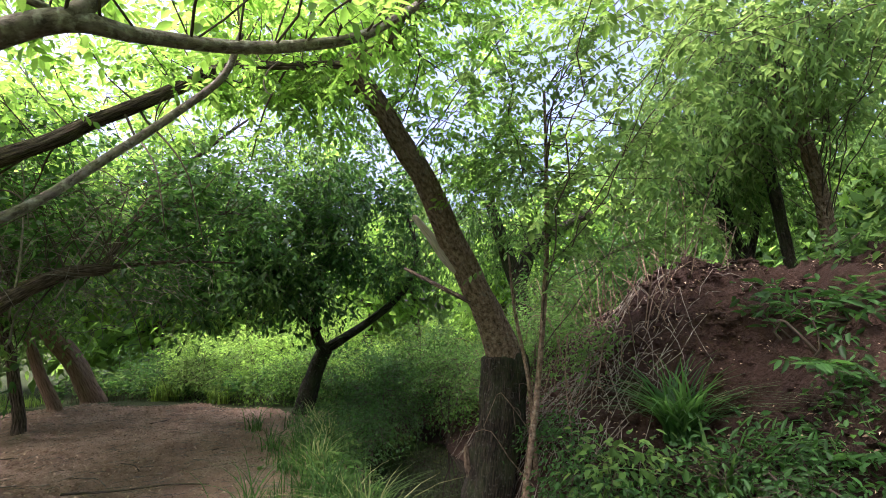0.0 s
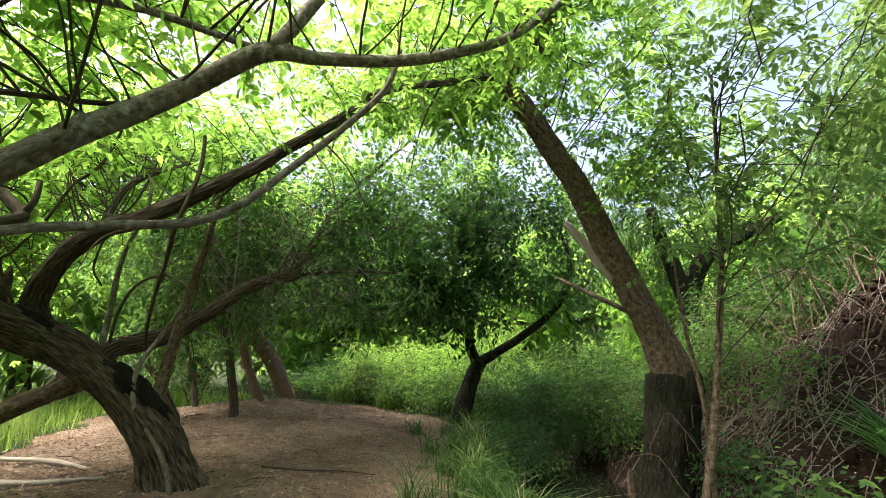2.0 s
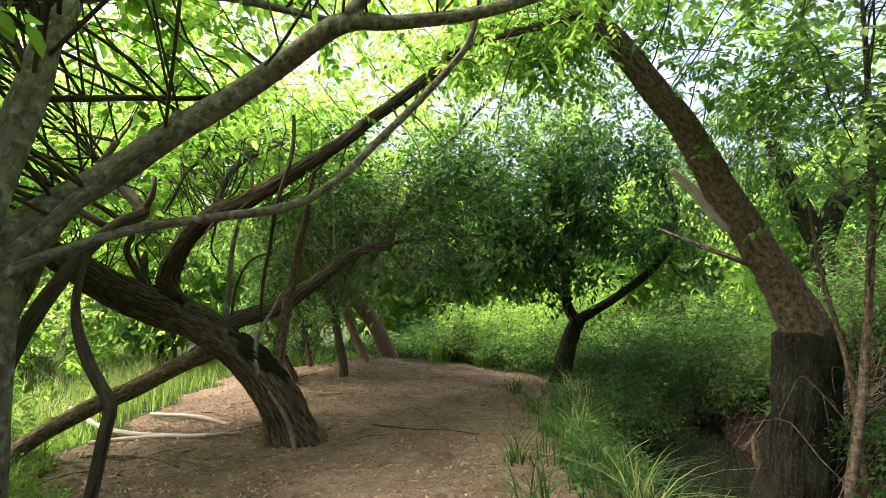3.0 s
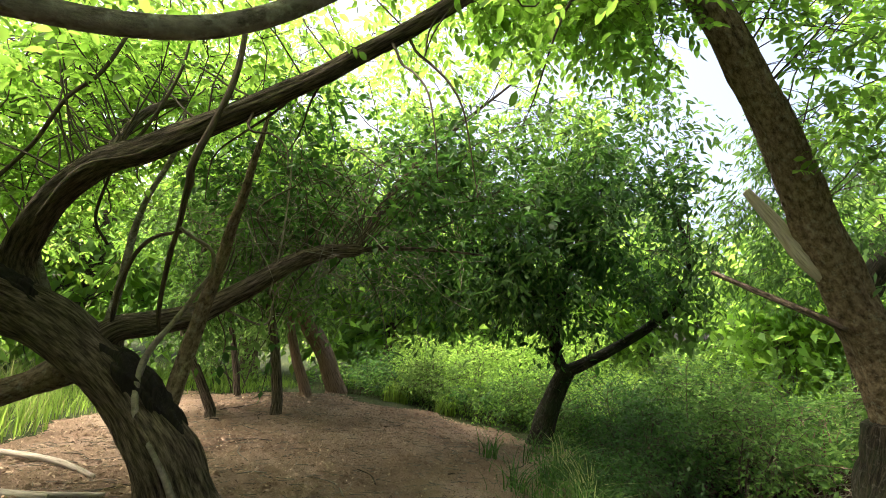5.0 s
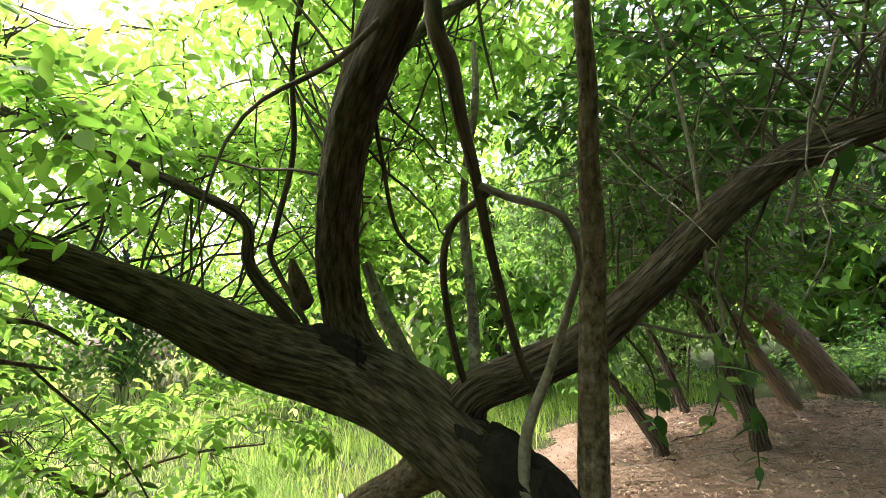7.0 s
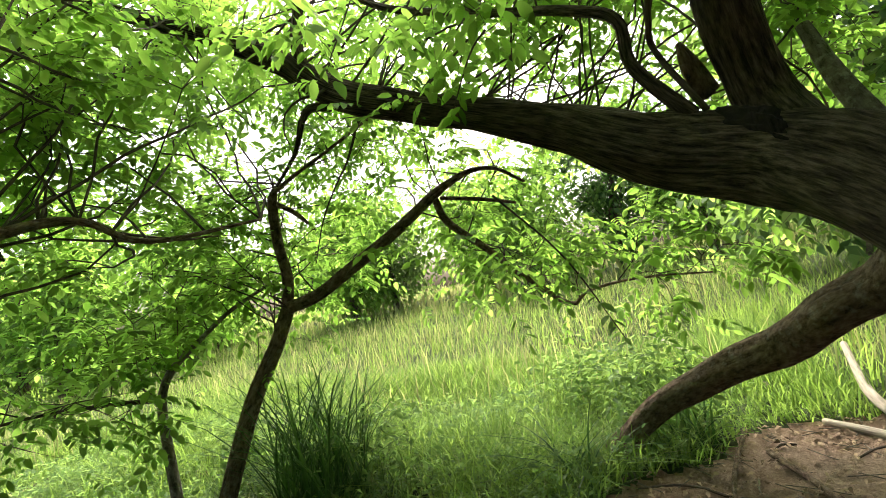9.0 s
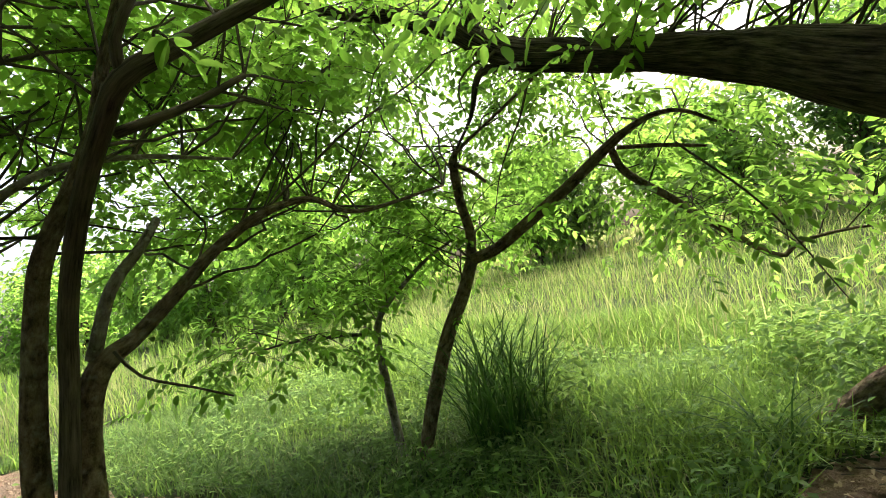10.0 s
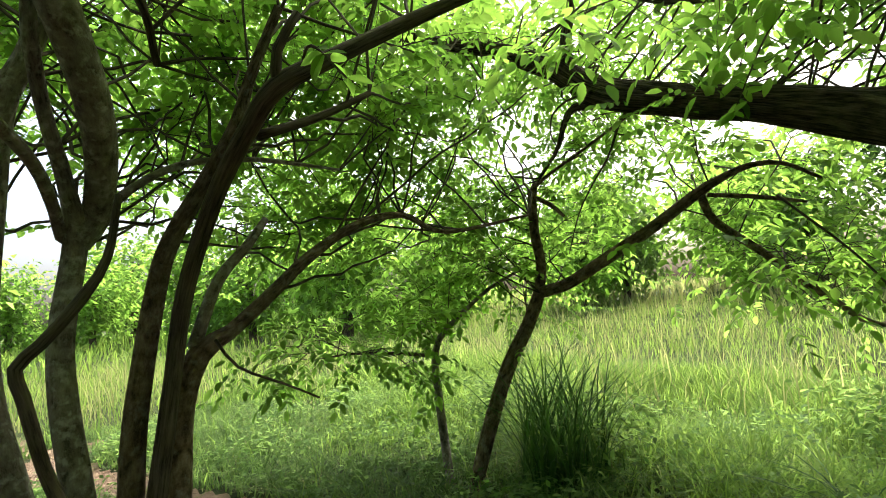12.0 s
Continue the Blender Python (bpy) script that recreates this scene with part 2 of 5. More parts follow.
def leaves(base, way, normal, length, width, fold=0.25, droop=0.12, simple=False, fine=False):
    """Pointed oval leaves, folded along the midrib: vertex and face arrays."""
    way = unit(way)
    side = unit(np.cross(way, normal))
    up = np.cross(side, way)
    L, Wd = length[:, None], width[:, None]
    if simple:
        v = np.stack([base, base + way * L * 0.45 + side * Wd * 0.5 + up * Wd * fold * 0.5, base + way * L - up * L * droop,
                      base + way * L * 0.45 - side * Wd * 0.5 + up * Wd * fold * 0.5], 1)
        f = np.arange(len(base) * 4).reshape(-1, 4)
        return v.reshape(-1, 3), f
    lift = up * Wd * fold * 0.5
    if not fine:
        v = np.stack([base, base + way * L * 0.28 + side * Wd * 0.42 + lift, base + way * L * 0.66 + side * Wd * 0.40 + lift - up * L * droop * 0.4,
                      base + way * L - up * L * droop, base + way * L * 0.66 - side * Wd * 0.40 + lift - up * L * droop * 0.4,
                      base + way * L * 0.28 - side * Wd * 0.42 + lift], 1)
        o = (np.arange(len(base)) * 6)[:, None]
        f = np.concatenate([o + np.array([[0, 1, 2, 3]]), o + np.array([[0, 3, 4, 5]])], 0)
        return v.reshape(-1, 3), f

    def rim(t, w, sg):
        return base + way * L * t + side * (sg * w) * Wd + lift * (w * 2) - up * L * droop * t * t

    mid = base + way * L * 0.5 - up * L * droop * 0.25
    tip = base + way * L - up * L * droop
    v = np.stack([base, rim(0.2, 0.36, 1), rim(0.48, 0.48, 1), rim(0.78, 0.3, 1), tip, rim(0.78, 0.3, -1), rim(0.48, 0.48, -1), rim(0.2, 0.36, -1), mid], 1)
    o = (np.arange(len(base)) * 9)[:, None]
    f = np.concatenate([o + np.array([q]) for q in ([0, 1, 2, 8], [8, 2, 3, 4], [0, 8, 6, 7], [8, 4, 5, 6])], 0)
    return v.reshape(-1, 3), f


class Foliage:
    """Leaves gathered into one crown mesh."""

    def __init__(self):
        self.v, self.f, self.n = [], [], 0

    def put(self, vf):
        self.v.append(vf[0])
        self.f.append(vf[1] + self.n)
        self.n += len(vf[0])

    def pinnate(self, base, way, pairs=4, rachis=0.20, length=0.075, width=0.036, droop=0.5, fine=False):
        """Feathered leaves: leaflets in pairs along a drooping stalk, one at its end."""
        n = len(base)
        way = unit(way)
        up = unit(np.array([0, 0, 1.0]) + rng.normal(0, 0.30, (n, 3)))
        side = unit(np.cross(way, up))
        size = rng.uniform(0.7, 1.25, n)
        for k in range(pairs + 1):
            s = (k + 0.6) / (pairs + 0.6)
            p = base + way * (rachis * s * size)[:, None]
            p[:, 2] -= droop * rachis * s * s * size * 0.5
            for sg in ((1, -1) if k < pairs else (0,)):
                d = way * (0.45 if sg else 1.0) + side * sg + rng.normal(0, 0.12, (n, 3))
                d[:, 2] -= 0.25 + 0.3 * s
                keep = rng.random(n) > 0.08
                g = size * (0.8 + 0.35 * s) * rng.uniform(0.85, 1.15, n)
                nn = up + rng.normal(0, 0.25, (n, 3))
                self.put(leaves(p[keep], d[keep], nn[keep], (length * g)[keep], (width * g)[keep], fine=fine))

    def single(self, base, way, length, width, simple=False, jitter=0.35, droop=0.15, fine=False):
        n = len(base)
        nn = np.array([0, 0, 1.0]) + rng.normal(0, jitter, (n, 3))
        g = rng.uniform(0.65, 1.25, n)
        self.put(leaves(base, way, nn, length * g, width * g * rng.uniform(0.85, 1.15, n), 0.25, droop, simple, fine))

    def make(self, name, mat, parent, label="", kind=""):
        return mesh_object(name, np.vstack(self.v), np.vstack(self.f), mat, parent, None, True, label, kind)


def in_ball(n, centre, radii, hollow=0.0):
    d = unit(rng.normal(0, 1, (n, 3)))
    r = rng.uniform(hollow**3, 1, n) ** (1 / 3)
    return np.array(centre) + d * r[:, None] * np.array(radii)


def branchwork(tubes, anchors, targets, r0=0.0055, sag=0.12, twigs=5, twig_len=0.45):
    """Curved branches from the nearest of the anchors to each target, with side twigs. Returns places and ways for leaves."""
    anchors = np.asarray(anchors, float)[:, :3]
    spots, ways = [], []
    used = np.zeros(len(anchors))
    for g in targets:
        d = np.linalg.norm(anchors - g, axis=1) * rng.uniform(0.7, 1.4, len(anchors)) * (1 + 0.3 * used)
        used[np.argmin(d)] += 1
        a = anchors[np.argmin(d)]
        span = np.linalg.norm(g - a)
        t = np.linspace(0, 1, max(4, int(span / 0.16)))[:, None]
        wig = rng.normal(0, 0.07 * span, 3)
        wag = rng.normal(0, 0.03 * span, 3)
        q = a + (g - a) * t + wig * np.sin(t * 3.1) + wag * np.sin(t * 6.28) + np.array([0, 0, sag * span]) * np.sin(t * 3.14)
        q = q + 0.05 * np.stack([np.sin(9 * t[:, 0] * span + wig[0] * 40), np.cos(8 * t[:, 0] * span + wig[1] * 40), np.sin(7 * t[:, 0] * span + wig[2] * 40)], 1) * t + rng.normal(0, 0.012, q.shape) * (t > 0)
        rad = r0 * (0.35 + 0.25 * min(span, 2.5)) * (1 - 0.8 * t) + 0.002
        tubes.add(np.hstack([q, rad]), 4, 0.0, False)
        tang = unit(np.gradient(q, axis=0))
        for i in range(twigs):
            k = rng.integers(len(q) // 3, len(q))
            d = unit(tang[k] * 0.7 + unit(rng.normal(0, 1, 3)) * np.array([1, 1, 0.55]))
            ln = twig_len * rng.uniform(0.5, 1.2)
            tt = np.linspace(0, 1, 4)[:, None]
            z = q[k] + d * ln * tt + np.array([0, 0, -0.25 * ln]) * tt**2 + rng.normal(0, 0.01, (4, 3)) * (tt > 0)
            tubes.add(np.hstack([z, 0.0032 * (1 - 0.7 * tt)]), 3, 0.0, False)
            spots.append(z[1:])
            ways.append(np.broadcast_to(unit(z[-1] - z[-2]), (3, 3)))
        spots.append(q[len(q) // 2:])
        ways.append(tang[len(q) // 2:])
    return np.vstack(spots), np.vstack(ways)


def scatter(spots, ways, per, spread=0.06):
    i = rng.integers(0, len(spots), int(len(spots) * per))
    w = unit(ways[i] * 0.6 + rng.normal(0, 0.75, (len(i), 3)) * np.array([1, 1, 0.45]))
    return spots[i] + rng.normal(0, spread, (len(i), 3)), w


def pinnate_crown(tree, mat, regions, anchors, per=2.0, label="", pairs=4, rachis=0.20, length=0.068, width=0.036, bark=None):
    """regions: (centre, radii, number of branches)."""
    tubes, fol = Tubes(), Foliage()
    for centre, radii, count in regions:
        spots, ways = branchwork(tubes, anchors, in_ball(count, centre, radii), twigs=5, sag=0.08)
        fol.pinnate(*scatter(spots, ways, per), pairs, rachis, length, width, 0.35)
    tubes.make("branching", bark or BARK_TWIG, tree, "dark thin twigs", "stuff")
    fol.make("crown", mat, tree, label)


def simple_crown(tree, mat, regions, anchors, per=6.0, length=0.10, width=0.04, label="", simple=False, droop=0.25, bark=None, twigs=7, hang=0.3):
    tubes, fol = Tubes(), Foliage()
    for centre, radii, count in regions:
        spots, ways = branchwork(tubes, anchors, in_ball(count, centre, radii), twigs=twigs, twig_len=0.4)
        p, w = scatter(spots, ways, per, 0.09)
        w[:, 2] -= hang
        fol.single(p, w, length, width, simple, 0.5, droop)
    tubes.make("branching", bark or BARK_TWIG, tree, "dark thin twigs", "stuff")
    fol.make("crown", mat, tree, label)


def blades(p, height, width, lean=0.45, segments=3):
    """Grass blades that rise and bend over: vertex and face arrays (quads)."""
    n = len(p)
    a = rng.uniform(0, 6.283, n)
    d = np.stack([np.cos(a), np.sin(a), 0 * a], 1)
    s = np.stack([-np.sin(a), np.cos(a), 0 * a], 1)
    bend = height * lean * rng.uniform(0.3, 1.5, n)
    rows = []
    for t in np.linspace(0, 1, segments + 1):
        c = p + d * (bend * t**2)[:, None] + np.stack([0 * a, 0 * a, height * (t - 0.28 * t**3 * np.minimum(bend / height, 1.4))], 1)
        w = (width * (1 - t**1.6) * 0.5 + 0.0008)[:, None]
        rows += [c - s * w, c + s * w]
    v = np.stack(rows, 1).reshape(-1, 3)
    k = 2 * (segments + 1)
    o = (np.arange(n) * k)[:, None]
    f = np.concatenate([o + np.array([[2 * j, 2 * j + 1, 2 * j + 3, 2 * j + 2]]) for j in range(segments)], 0)
    return v, f


# ---- ground ----
STREAM_Y = [-40, -10, -2, 2, 4, 6, 8, 10, 13, 18, 40]
STREAM_X = [9, 5.5, 3.2, 2.0, 1.35, 0.98, 0.92, 0.6, -0.8, -2.4, -6]


def smooth(t):
    t = np.clip(t, 0, 1)
    return t * t * (3 - 2 * t)


def ripple(x, y):
    return (np.sin(1.7 * x + 0.9 * y) + np.sin(-1.1 * x + 2.3 * y + 1.0) + 0.6 * np.sin(4.1 * x + 3.3 * y) + 0.5 * np.sin(7.3 * x - 5.9 * y + 2)
            + 0.35 * np.sin(13 * x + 11 * y) + 0.3 * np.sin(-17 * x + 15 * y + 1))


def ground_z(x, y):
    x, y = np.asarray(x, float), np.asarray(y, float)
    c = np.interp(y, STREAM_Y, STREAM_X) + 0.12 * np.sin(2.3 * y)
    d = x - c
    z = -0.16 + 0.010 * ripple(x, y)
    z = z + 0.30 * np.exp(-(((x + 4.2) / 2.3) ** 2 + ((y - 8.6) / 2.5) ** 2))
    z = z + 0.10 * np.exp(-(((x + 3.2) / 0.7) ** 2 + ((y - 4.4) / 0.7) ** 2))
    z = z - 0.62 * smooth(1 - (np.abs(d) - 0.45) / 0.75)
    tall = 1 - 0.72 * smooth((y - 5.0) / 4.0)
    z = z + tall * (2.0 * smooth((d - 0.5) / 2.4) - 0.35 * smooth((d - 3.0) / 2.5)) * (1 + 0.04 * ripple(1.3 * x, 1.1 * y))
    z = z + 1.5 * smooth((y - 15) / 18) + 0.9 * smooth((-x - 10) / 16) + 0.5 * smooth((-y - 14) / 20)
    return z


def bare(x, y):
    """1 where the trodden soil lies open, 0 under grass."""
    x, y = np.asarray(x, float), np.asarray(y, float)
    wob = 0.25 * np.sin(2.1 * x + 1.3 * y) + 0.18 * np.sin(4.7 * x - 3.1 * y)
    yard = smooth((5.1 - np.abs(x + 0.4 + 0.35 * (y - 4)) + wob) / 0.5) * smooth((y - 2.9 + 0.35 * (x + 4.5) + wob) / 0.4) * smooth((9.6 - y + wob) / 0.6)
    trail = smooth((0.5 - np.abs(x + 0.35 - 0.42 * (y + 0.5) * (y < -0.5)) + 0.4 * wob) / 0.3) * (y < 4) * (y > -4.0)
    trail = np.maximum(trail, smooth((1.3 - np.hypot((x + 1.2) / 1.4, (y - 2.6) / 1.5) + wob) / 0.4))
    trail = np.maximum(trail, smooth((0.32 - np.abs(x + 2.05 + 0.28 * (y + 1.7)) + 0.3 * wob) / 0.25) * (y < 0.4) * (y > -6.0))
    return np.maximum(yard, trail)


def axis(a, b, step, far):
    core = np.arange(a, b + 1e-6, step)
    grow = step * np.cumsum(1.16 ** np.arange(1, 60))
    lo, hi = a - grow[grow < far], b + grow[grow < far]
    return np.r_[lo[::-1], core, hi]


gx, gy = axis(-8, 7, 0.075, 420), axis(-4, 13, 0.075, 420)
GX, GY = np.meshgrid(gx, gy)
GZ = ground_z(GX, GY)
crumb = bare(GX, GY)
clod = np.sin(37 * GX + 3 * np.sin(13 * GY + GX)) * np.sin(33 * GY + 3 * np.sin(15 * GX)) + 0.7 * np.sin(61 * GX + 2 * GY) * np.sin(57 * GY - 3 * GX)
GZ = GZ + 0.008 * clod * (np.abs(GX) < 9) * (GY < 14) * (GY > -5)
dmg = GX - np.interp(GY, STREAM_Y, STREAM_X)
rough = smooth((dmg - 0.9) / 0.8) * (dmg < 6) * (GY < 12) * (GY > -6)
GZ = GZ + rough * 0.075 * (np.sin(5.3 * GX + 2 * np.sin(3.1 * GY)) * np.sin(4.7 * GY + 1.5 * np.sin(4 * GX)) + 0.6 * np.sin(12 * GX + 3 * np.sin(7 * GY)) * np.sin(11 * GY) + 0.4 * np.sin(23 * GX + GY) * np.sin(25 * GY + 2 * GX))
GZ = GZ + crumb * 0.012 * np.sin(23 * GX + 5 * np.sin(9 * GY)) * np.sin(27 * GY + 4 * np.sin(11 * GX))
nxg, nyg = len(gx), len(gy)
ii, jj = np.arange(nyg - 1)[:, None], np.arange(nxg - 1)[None, :]
quads = np.stack(np.broadcast_arrays(ii * nxg + jj, ii * nxg + jj + 1, (ii + 1) * nxg + jj + 1, (ii + 1) * nxg + jj), -1).reshape(-1, 4)
cxm, cym = 0.5 * (GX[:-1, :-1] + GX[1:, 1:]), 0.5 * (GY[:-1, :-1] + GY[1:, 1:])
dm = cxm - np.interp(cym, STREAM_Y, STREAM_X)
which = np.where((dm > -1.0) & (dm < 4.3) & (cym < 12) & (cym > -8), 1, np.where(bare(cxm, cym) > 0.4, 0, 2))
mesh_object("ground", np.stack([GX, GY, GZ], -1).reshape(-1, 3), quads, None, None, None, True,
            "reddish bare soil, stream bank with shade in its dark colour and grassy meadow ground", "structure", [SOIL, SOIL_BANK, TURF], which.ravel())
bpy.data.objects["ground"]["category"] = "ground"

wy = np.linspace(-6, 16, 90)
wc = np.interp(wy, STREAM_Y, STREAM_X) + 0.12 * np.sin(2.3 * wy)
wv = np.concatenate([np.stack([wc - 0.95, wy, 0 * wy - 0.56], 1), np.stack([wc + 0.95, wy, 0 * wy - 0.56], 1)])
wf = np.stack([np.arange(89), np.arange(89) + 90, np.arange(89) + 91, np.arange(89) + 1], 1)
tagged(mesh_object("water", wv, wf, WATER, None, None, True, "still dark stream water mirroring the bright sky", "structure"), category="water")

# ---- courses of the limbs: x, y, z, radius ----
FT_TRUNK = [(-3.17, 4.26, 0.38, 0.201), (-3.34, 4.15, 0.66, 0.167), (-3.54, 4.04, 0.9, 0.154), (-3.79, 3.89, 1.13, 0.169), (-4.03, 3.74, 1.28, 0.162), (-4.24, 3.57, 1.46, 0.154)]
FT_LEFT = [(-4.05, 3.66, 1.36, 0.165), (-4.21, 3.45, 1.41, 0.158), (-4.26, 3.18, 1.57, 0.142), (-4.36, 2.87, 1.78, 0.112), (-4.37, 2.48, 1.97, 0.081), (-4.33, 2.14, 2.12, 0.081), (-4.24, 1.77, 2.29, 0.083), (-4.16, 1.6, 2.43, 0.077), (-4.09, 1.48, 2.56, 0.068), (-3.98, 1.28, 2.7, 0.058), (-3.89, 1.06, 2.83, 0.045), (-3.69, 0.73, 3.0, 0.032), (-3.36, 0.4, 3.18, 0.021)]
FT_UP = [(-4.1, 3.74, 1.58, 0.105), (-3.78, 3.63, 1.96, 0.086), (-3.34, 3.55, 2.19, 0.075), (-2.89, 3.5, 2.29, 0.068)]
FT_UP2 = [(-2.1, 3.66, 2.74, 0.055), (-1.82, 3.78, 2.99, 0.049), (-1.27, 3.76, 3.27, 0.041), (-0.92, 3.75, 3.49, 0.033), (-0.33, 3.81, 3.56, 0.025)]
FT_PROP = [(-3.97, 3.92, 0.78, 0.082), (-4.09, 3.81, 0.7, 0.085), (-4.4, 3.64, 0.52, 0.082), (-4.65, 3.4, 0.37, 0.075), (-4.86, 3.1, 0.17, 0.071), (-4.94, 2.91, -0.0, 0.068)]
FT_RIGHT = [(-3.58, 4.08, 1.16, 0.084), (-3.49, 4.29, 1.22, 0.089), (-3.33, 4.54, 1.33, 0.086), (-3.15, 4.76, 1.52, 0.083), (-2.99, 4.92, 1.7, 0.078), (-2.83, 5.04, 1.85, 0.069), (-2.65, 5.17, 1.97, 0.062), (-2.41, 5.3, 2.02, 0.055), (-2.35, 5.37, 2.05, 0.022)]
FT_ALONG = [(-2.54, 5.3, 2.02, 0.025), (-2.25, 5.58, 2.1, 0.024), (-1.95, 5.83, 2.16, 0.021), (-1.65, 6.05, 2.19, 0.016), (-1.36, 6.24, 2.2, 0.011)]
FT_BSTEM = [(-3.19, 4.25, 0.5, 0.058), (-3.2, 4.36, 0.93, 0.058), (-3.14, 4.38, 1.35, 0.054), (-3.02, 4.34, 1.71, 0.047), (-2.9, 4.25, 1.98, 0.038), (-2.79, 4.17, 2.18, 0.032), (-2.7, 4.09, 2.36, 0.026), (-2.6, 4.01, 2.54, 0.018), (-2.52, 3.94, 2.71, 0.009)]
FT_STUB = [(-4.25, 3.58, 1.65, 0.06), (-4.17, 3.53, 1.79, 0.035), (-4.14, 3.51, 1.87, 0.012)]
FT_GREY = [(-4.23, 4.17, 1.17, 0.05), (-4.4, 4.09, 1.56, 0.045), (-4.5, 4.04, 1.89, 0.03)]
FT_MOTT = [(-3.91, 4.32, 1.14, 0.035), (-3.91, 4.37, 1.52, 0.03), (-3.88, 4.36, 1.9, 0.028), (-3.8, 4.35, 2.21, 0.02), (-3.68, 4.4, 2.61, 0.02), (-3.75, 4.5, 3.01, 0.014)]
FT_DARK = [(-4.12, 3.5, 1.55, 0.034), (-4.14, 3.32, 1.84, 0.028), (-4.06, 3.3, 2.03, 0.025), (-4.09, 3.11, 2.17, 0.025), (-4.23, 2.67, 2.42, 0.022), (-4.18, 2.2, 2.63, 0.02), (-4.07, 1.96, 2.79, 0.018), (-3.86, 1.53, 3.01, 0.014)]
V1 = [(-3.27, 4.03, 0.86, 0.02), (-3.28, 4.09, 0.99, 0.022), (-3.16, 4.18, 1.29, 0.017), (-2.98, 4.16, 1.54, 0.015), (-2.89, 4.11, 1.62, 0.013), (-2.83, 4.0, 1.75, 0.012), (-2.85, 3.81, 1.81, 0.011), (-2.85, 3.72, 1.84, 0.01)]
V2 = [(-3.34, 4.24, 1.15, 0.015), (-3.24, 4.09, 1.34, 0.016), (-3.03, 3.87, 1.65, 0.016), (-2.85, 3.71, 1.86, 0.015), (-2.76, 3.62, 1.98, 0.017), (-2.69, 3.56, 2.08, 0.022), (-2.61, 3.48, 2.2, 0.02), (-2.49, 3.53, 2.7, 0.02), (-2.56, 3.63, 3.2, 0.014)]
V3 = [(-3.64, 4.14, 1.06, 0.014), (-3.53, 4.01, 1.29, 0.014), (-3.38, 3.89, 1.52, 0.014), (-3.2, 3.79, 1.69, 0.013), (-3.03, 3.74, 1.78, 0.012), (-2.86, 3.75, 1.82, 0.011)]
V4 = [(-4.1, 3.55, 1.55, 0.014), (-4.15, 3.42, 1.88, 0.013), (-4.03, 3.42, 1.99, 0.012), (-3.83, 3.47, 2.28, 0.012), (-3.59, 3.43, 2.56, 0.012), (-3.33, 3.42, 2.75, 0.012), (-3.21, 3.47, 3.2, 0.012), (-3.28, 3.57, 3.65, 0.008)]
V5 = [(-3.74, 4.04, 1.76, 0.01), (-3.69, 3.87, 1.91, 0.01), (-3.5, 3.74, 2.16, 0.01), (-3.3, 3.63, 2.32, 0.01), (-3.12, 3.59, 2.43, 0.01), (-3.0, 3.64, 2.83, 0.01), (-3.07, 3.74, 3.23, 0.007)]
C_A = [(-1.52, 0.75, 0.43, 0.058), (-1.43, 0.77, 0.87, 0.053), (-1.41, 0.77, 1.18, 0.05), (-1.42, 0.81, 1.54, 0.047), (-1.46, 0.93, 1.96, 0.045), (-1.53, 1.0, 2.15, 0.038), (-1.61, 1.11, 2.37, 0.033)]
C_W = [(-1.65, 1.27, 0.53, 0.022), (-1.6, 1.27, 0.71, 0.02), (-1.55, 1.27, 0.93, 0.02), (-1.53, 1.27, 1.02, 0.02), (-1.59, 1.27, 1.09, 0.019), (-1.68, 1.27, 1.21, 0.019), (-1.76, 1.29, 1.36, 0.014), (-1.79, 1.34, 1.57, 0.011)]
C_B = [(-1.7, 1.02, 0.44, 0.049), (-1.65, 1.01, 0.85, 0.046), (-1.64, 1.0, 1.1, 0.043), (-1.68, 1.03, 1.45, 0.041), (-1.65, 1.14, 1.64, 0.027), (-1.59, 1.29, 1.86, 0.022), (-1.56, 1.45, 2.03, 0.022), (-1.56, 1.51, 2.14, 0.019)]
C_B3 = [(-1.69, 1.03, 1.47, 0.019), (-1.82, 1.07, 1.63, 0.018), (-2.02, 1.13, 1.76, 0.015), (-2.29, 1.19, 1.8, 0.011), (-2.64, 1.31, 1.76, 0.006)]
C_C = [(-1.84, 1.05, 0.41, 0.046), (-1.86, 1.08, 0.81, 0.043), (-1.92, 1.15, 1.24, 0.038), (-1.96, 1.24, 1.43, 0.035), (-2.07, 1.39, 1.66, 0.03), (-2.13, 1.52, 1.81, 0.024), (-2.16, 1.6, 1.96, 0.019), (-2.22, 1.75, 2.17, 0.015)]
C_D = [(-1.91, 1.1, 0.4, 0.038), (-1.97, 1.15, 0.91, 0.032), (-2.0, 1.26, 1.23, 0.031), (-2.06, 1.49, 1.55, 0.03), (-2.12, 1.71, 1.74, 0.031), (-2.16, 1.86, 1.82, 0.032), (-2.29, 1.91, 1.91, 0.03), (-2.61, 1.98, 2.12, 0.027), (-2.98, 2.14, 2.33, 0.02)]
C_D2 = [(-1.68, 1.03, 1.45, 0.05), (-1.74, 1.04, 1.55, 0.051), (-1.75, 1.2, 1.71, 0.052), (-1.72, 1.37, 1.86, 0.054), (-1.64, 1.54, 2.06, 0.055), (-1.52, 1.72, 2.26, 0.055), (-1.32, 1.86, 2.48, 0.052), (-1.02, 1.88, 2.62, 0.046), (-0.83, 2.06, 2.69, 0.033), (-0.49, 2.33, 2.83, 0.033), (-0.19, 2.53, 2.99, 0.033), (0.15, 2.66, 3.17, 0.031), (0.48, 2.7, 3.43, 0.025)]
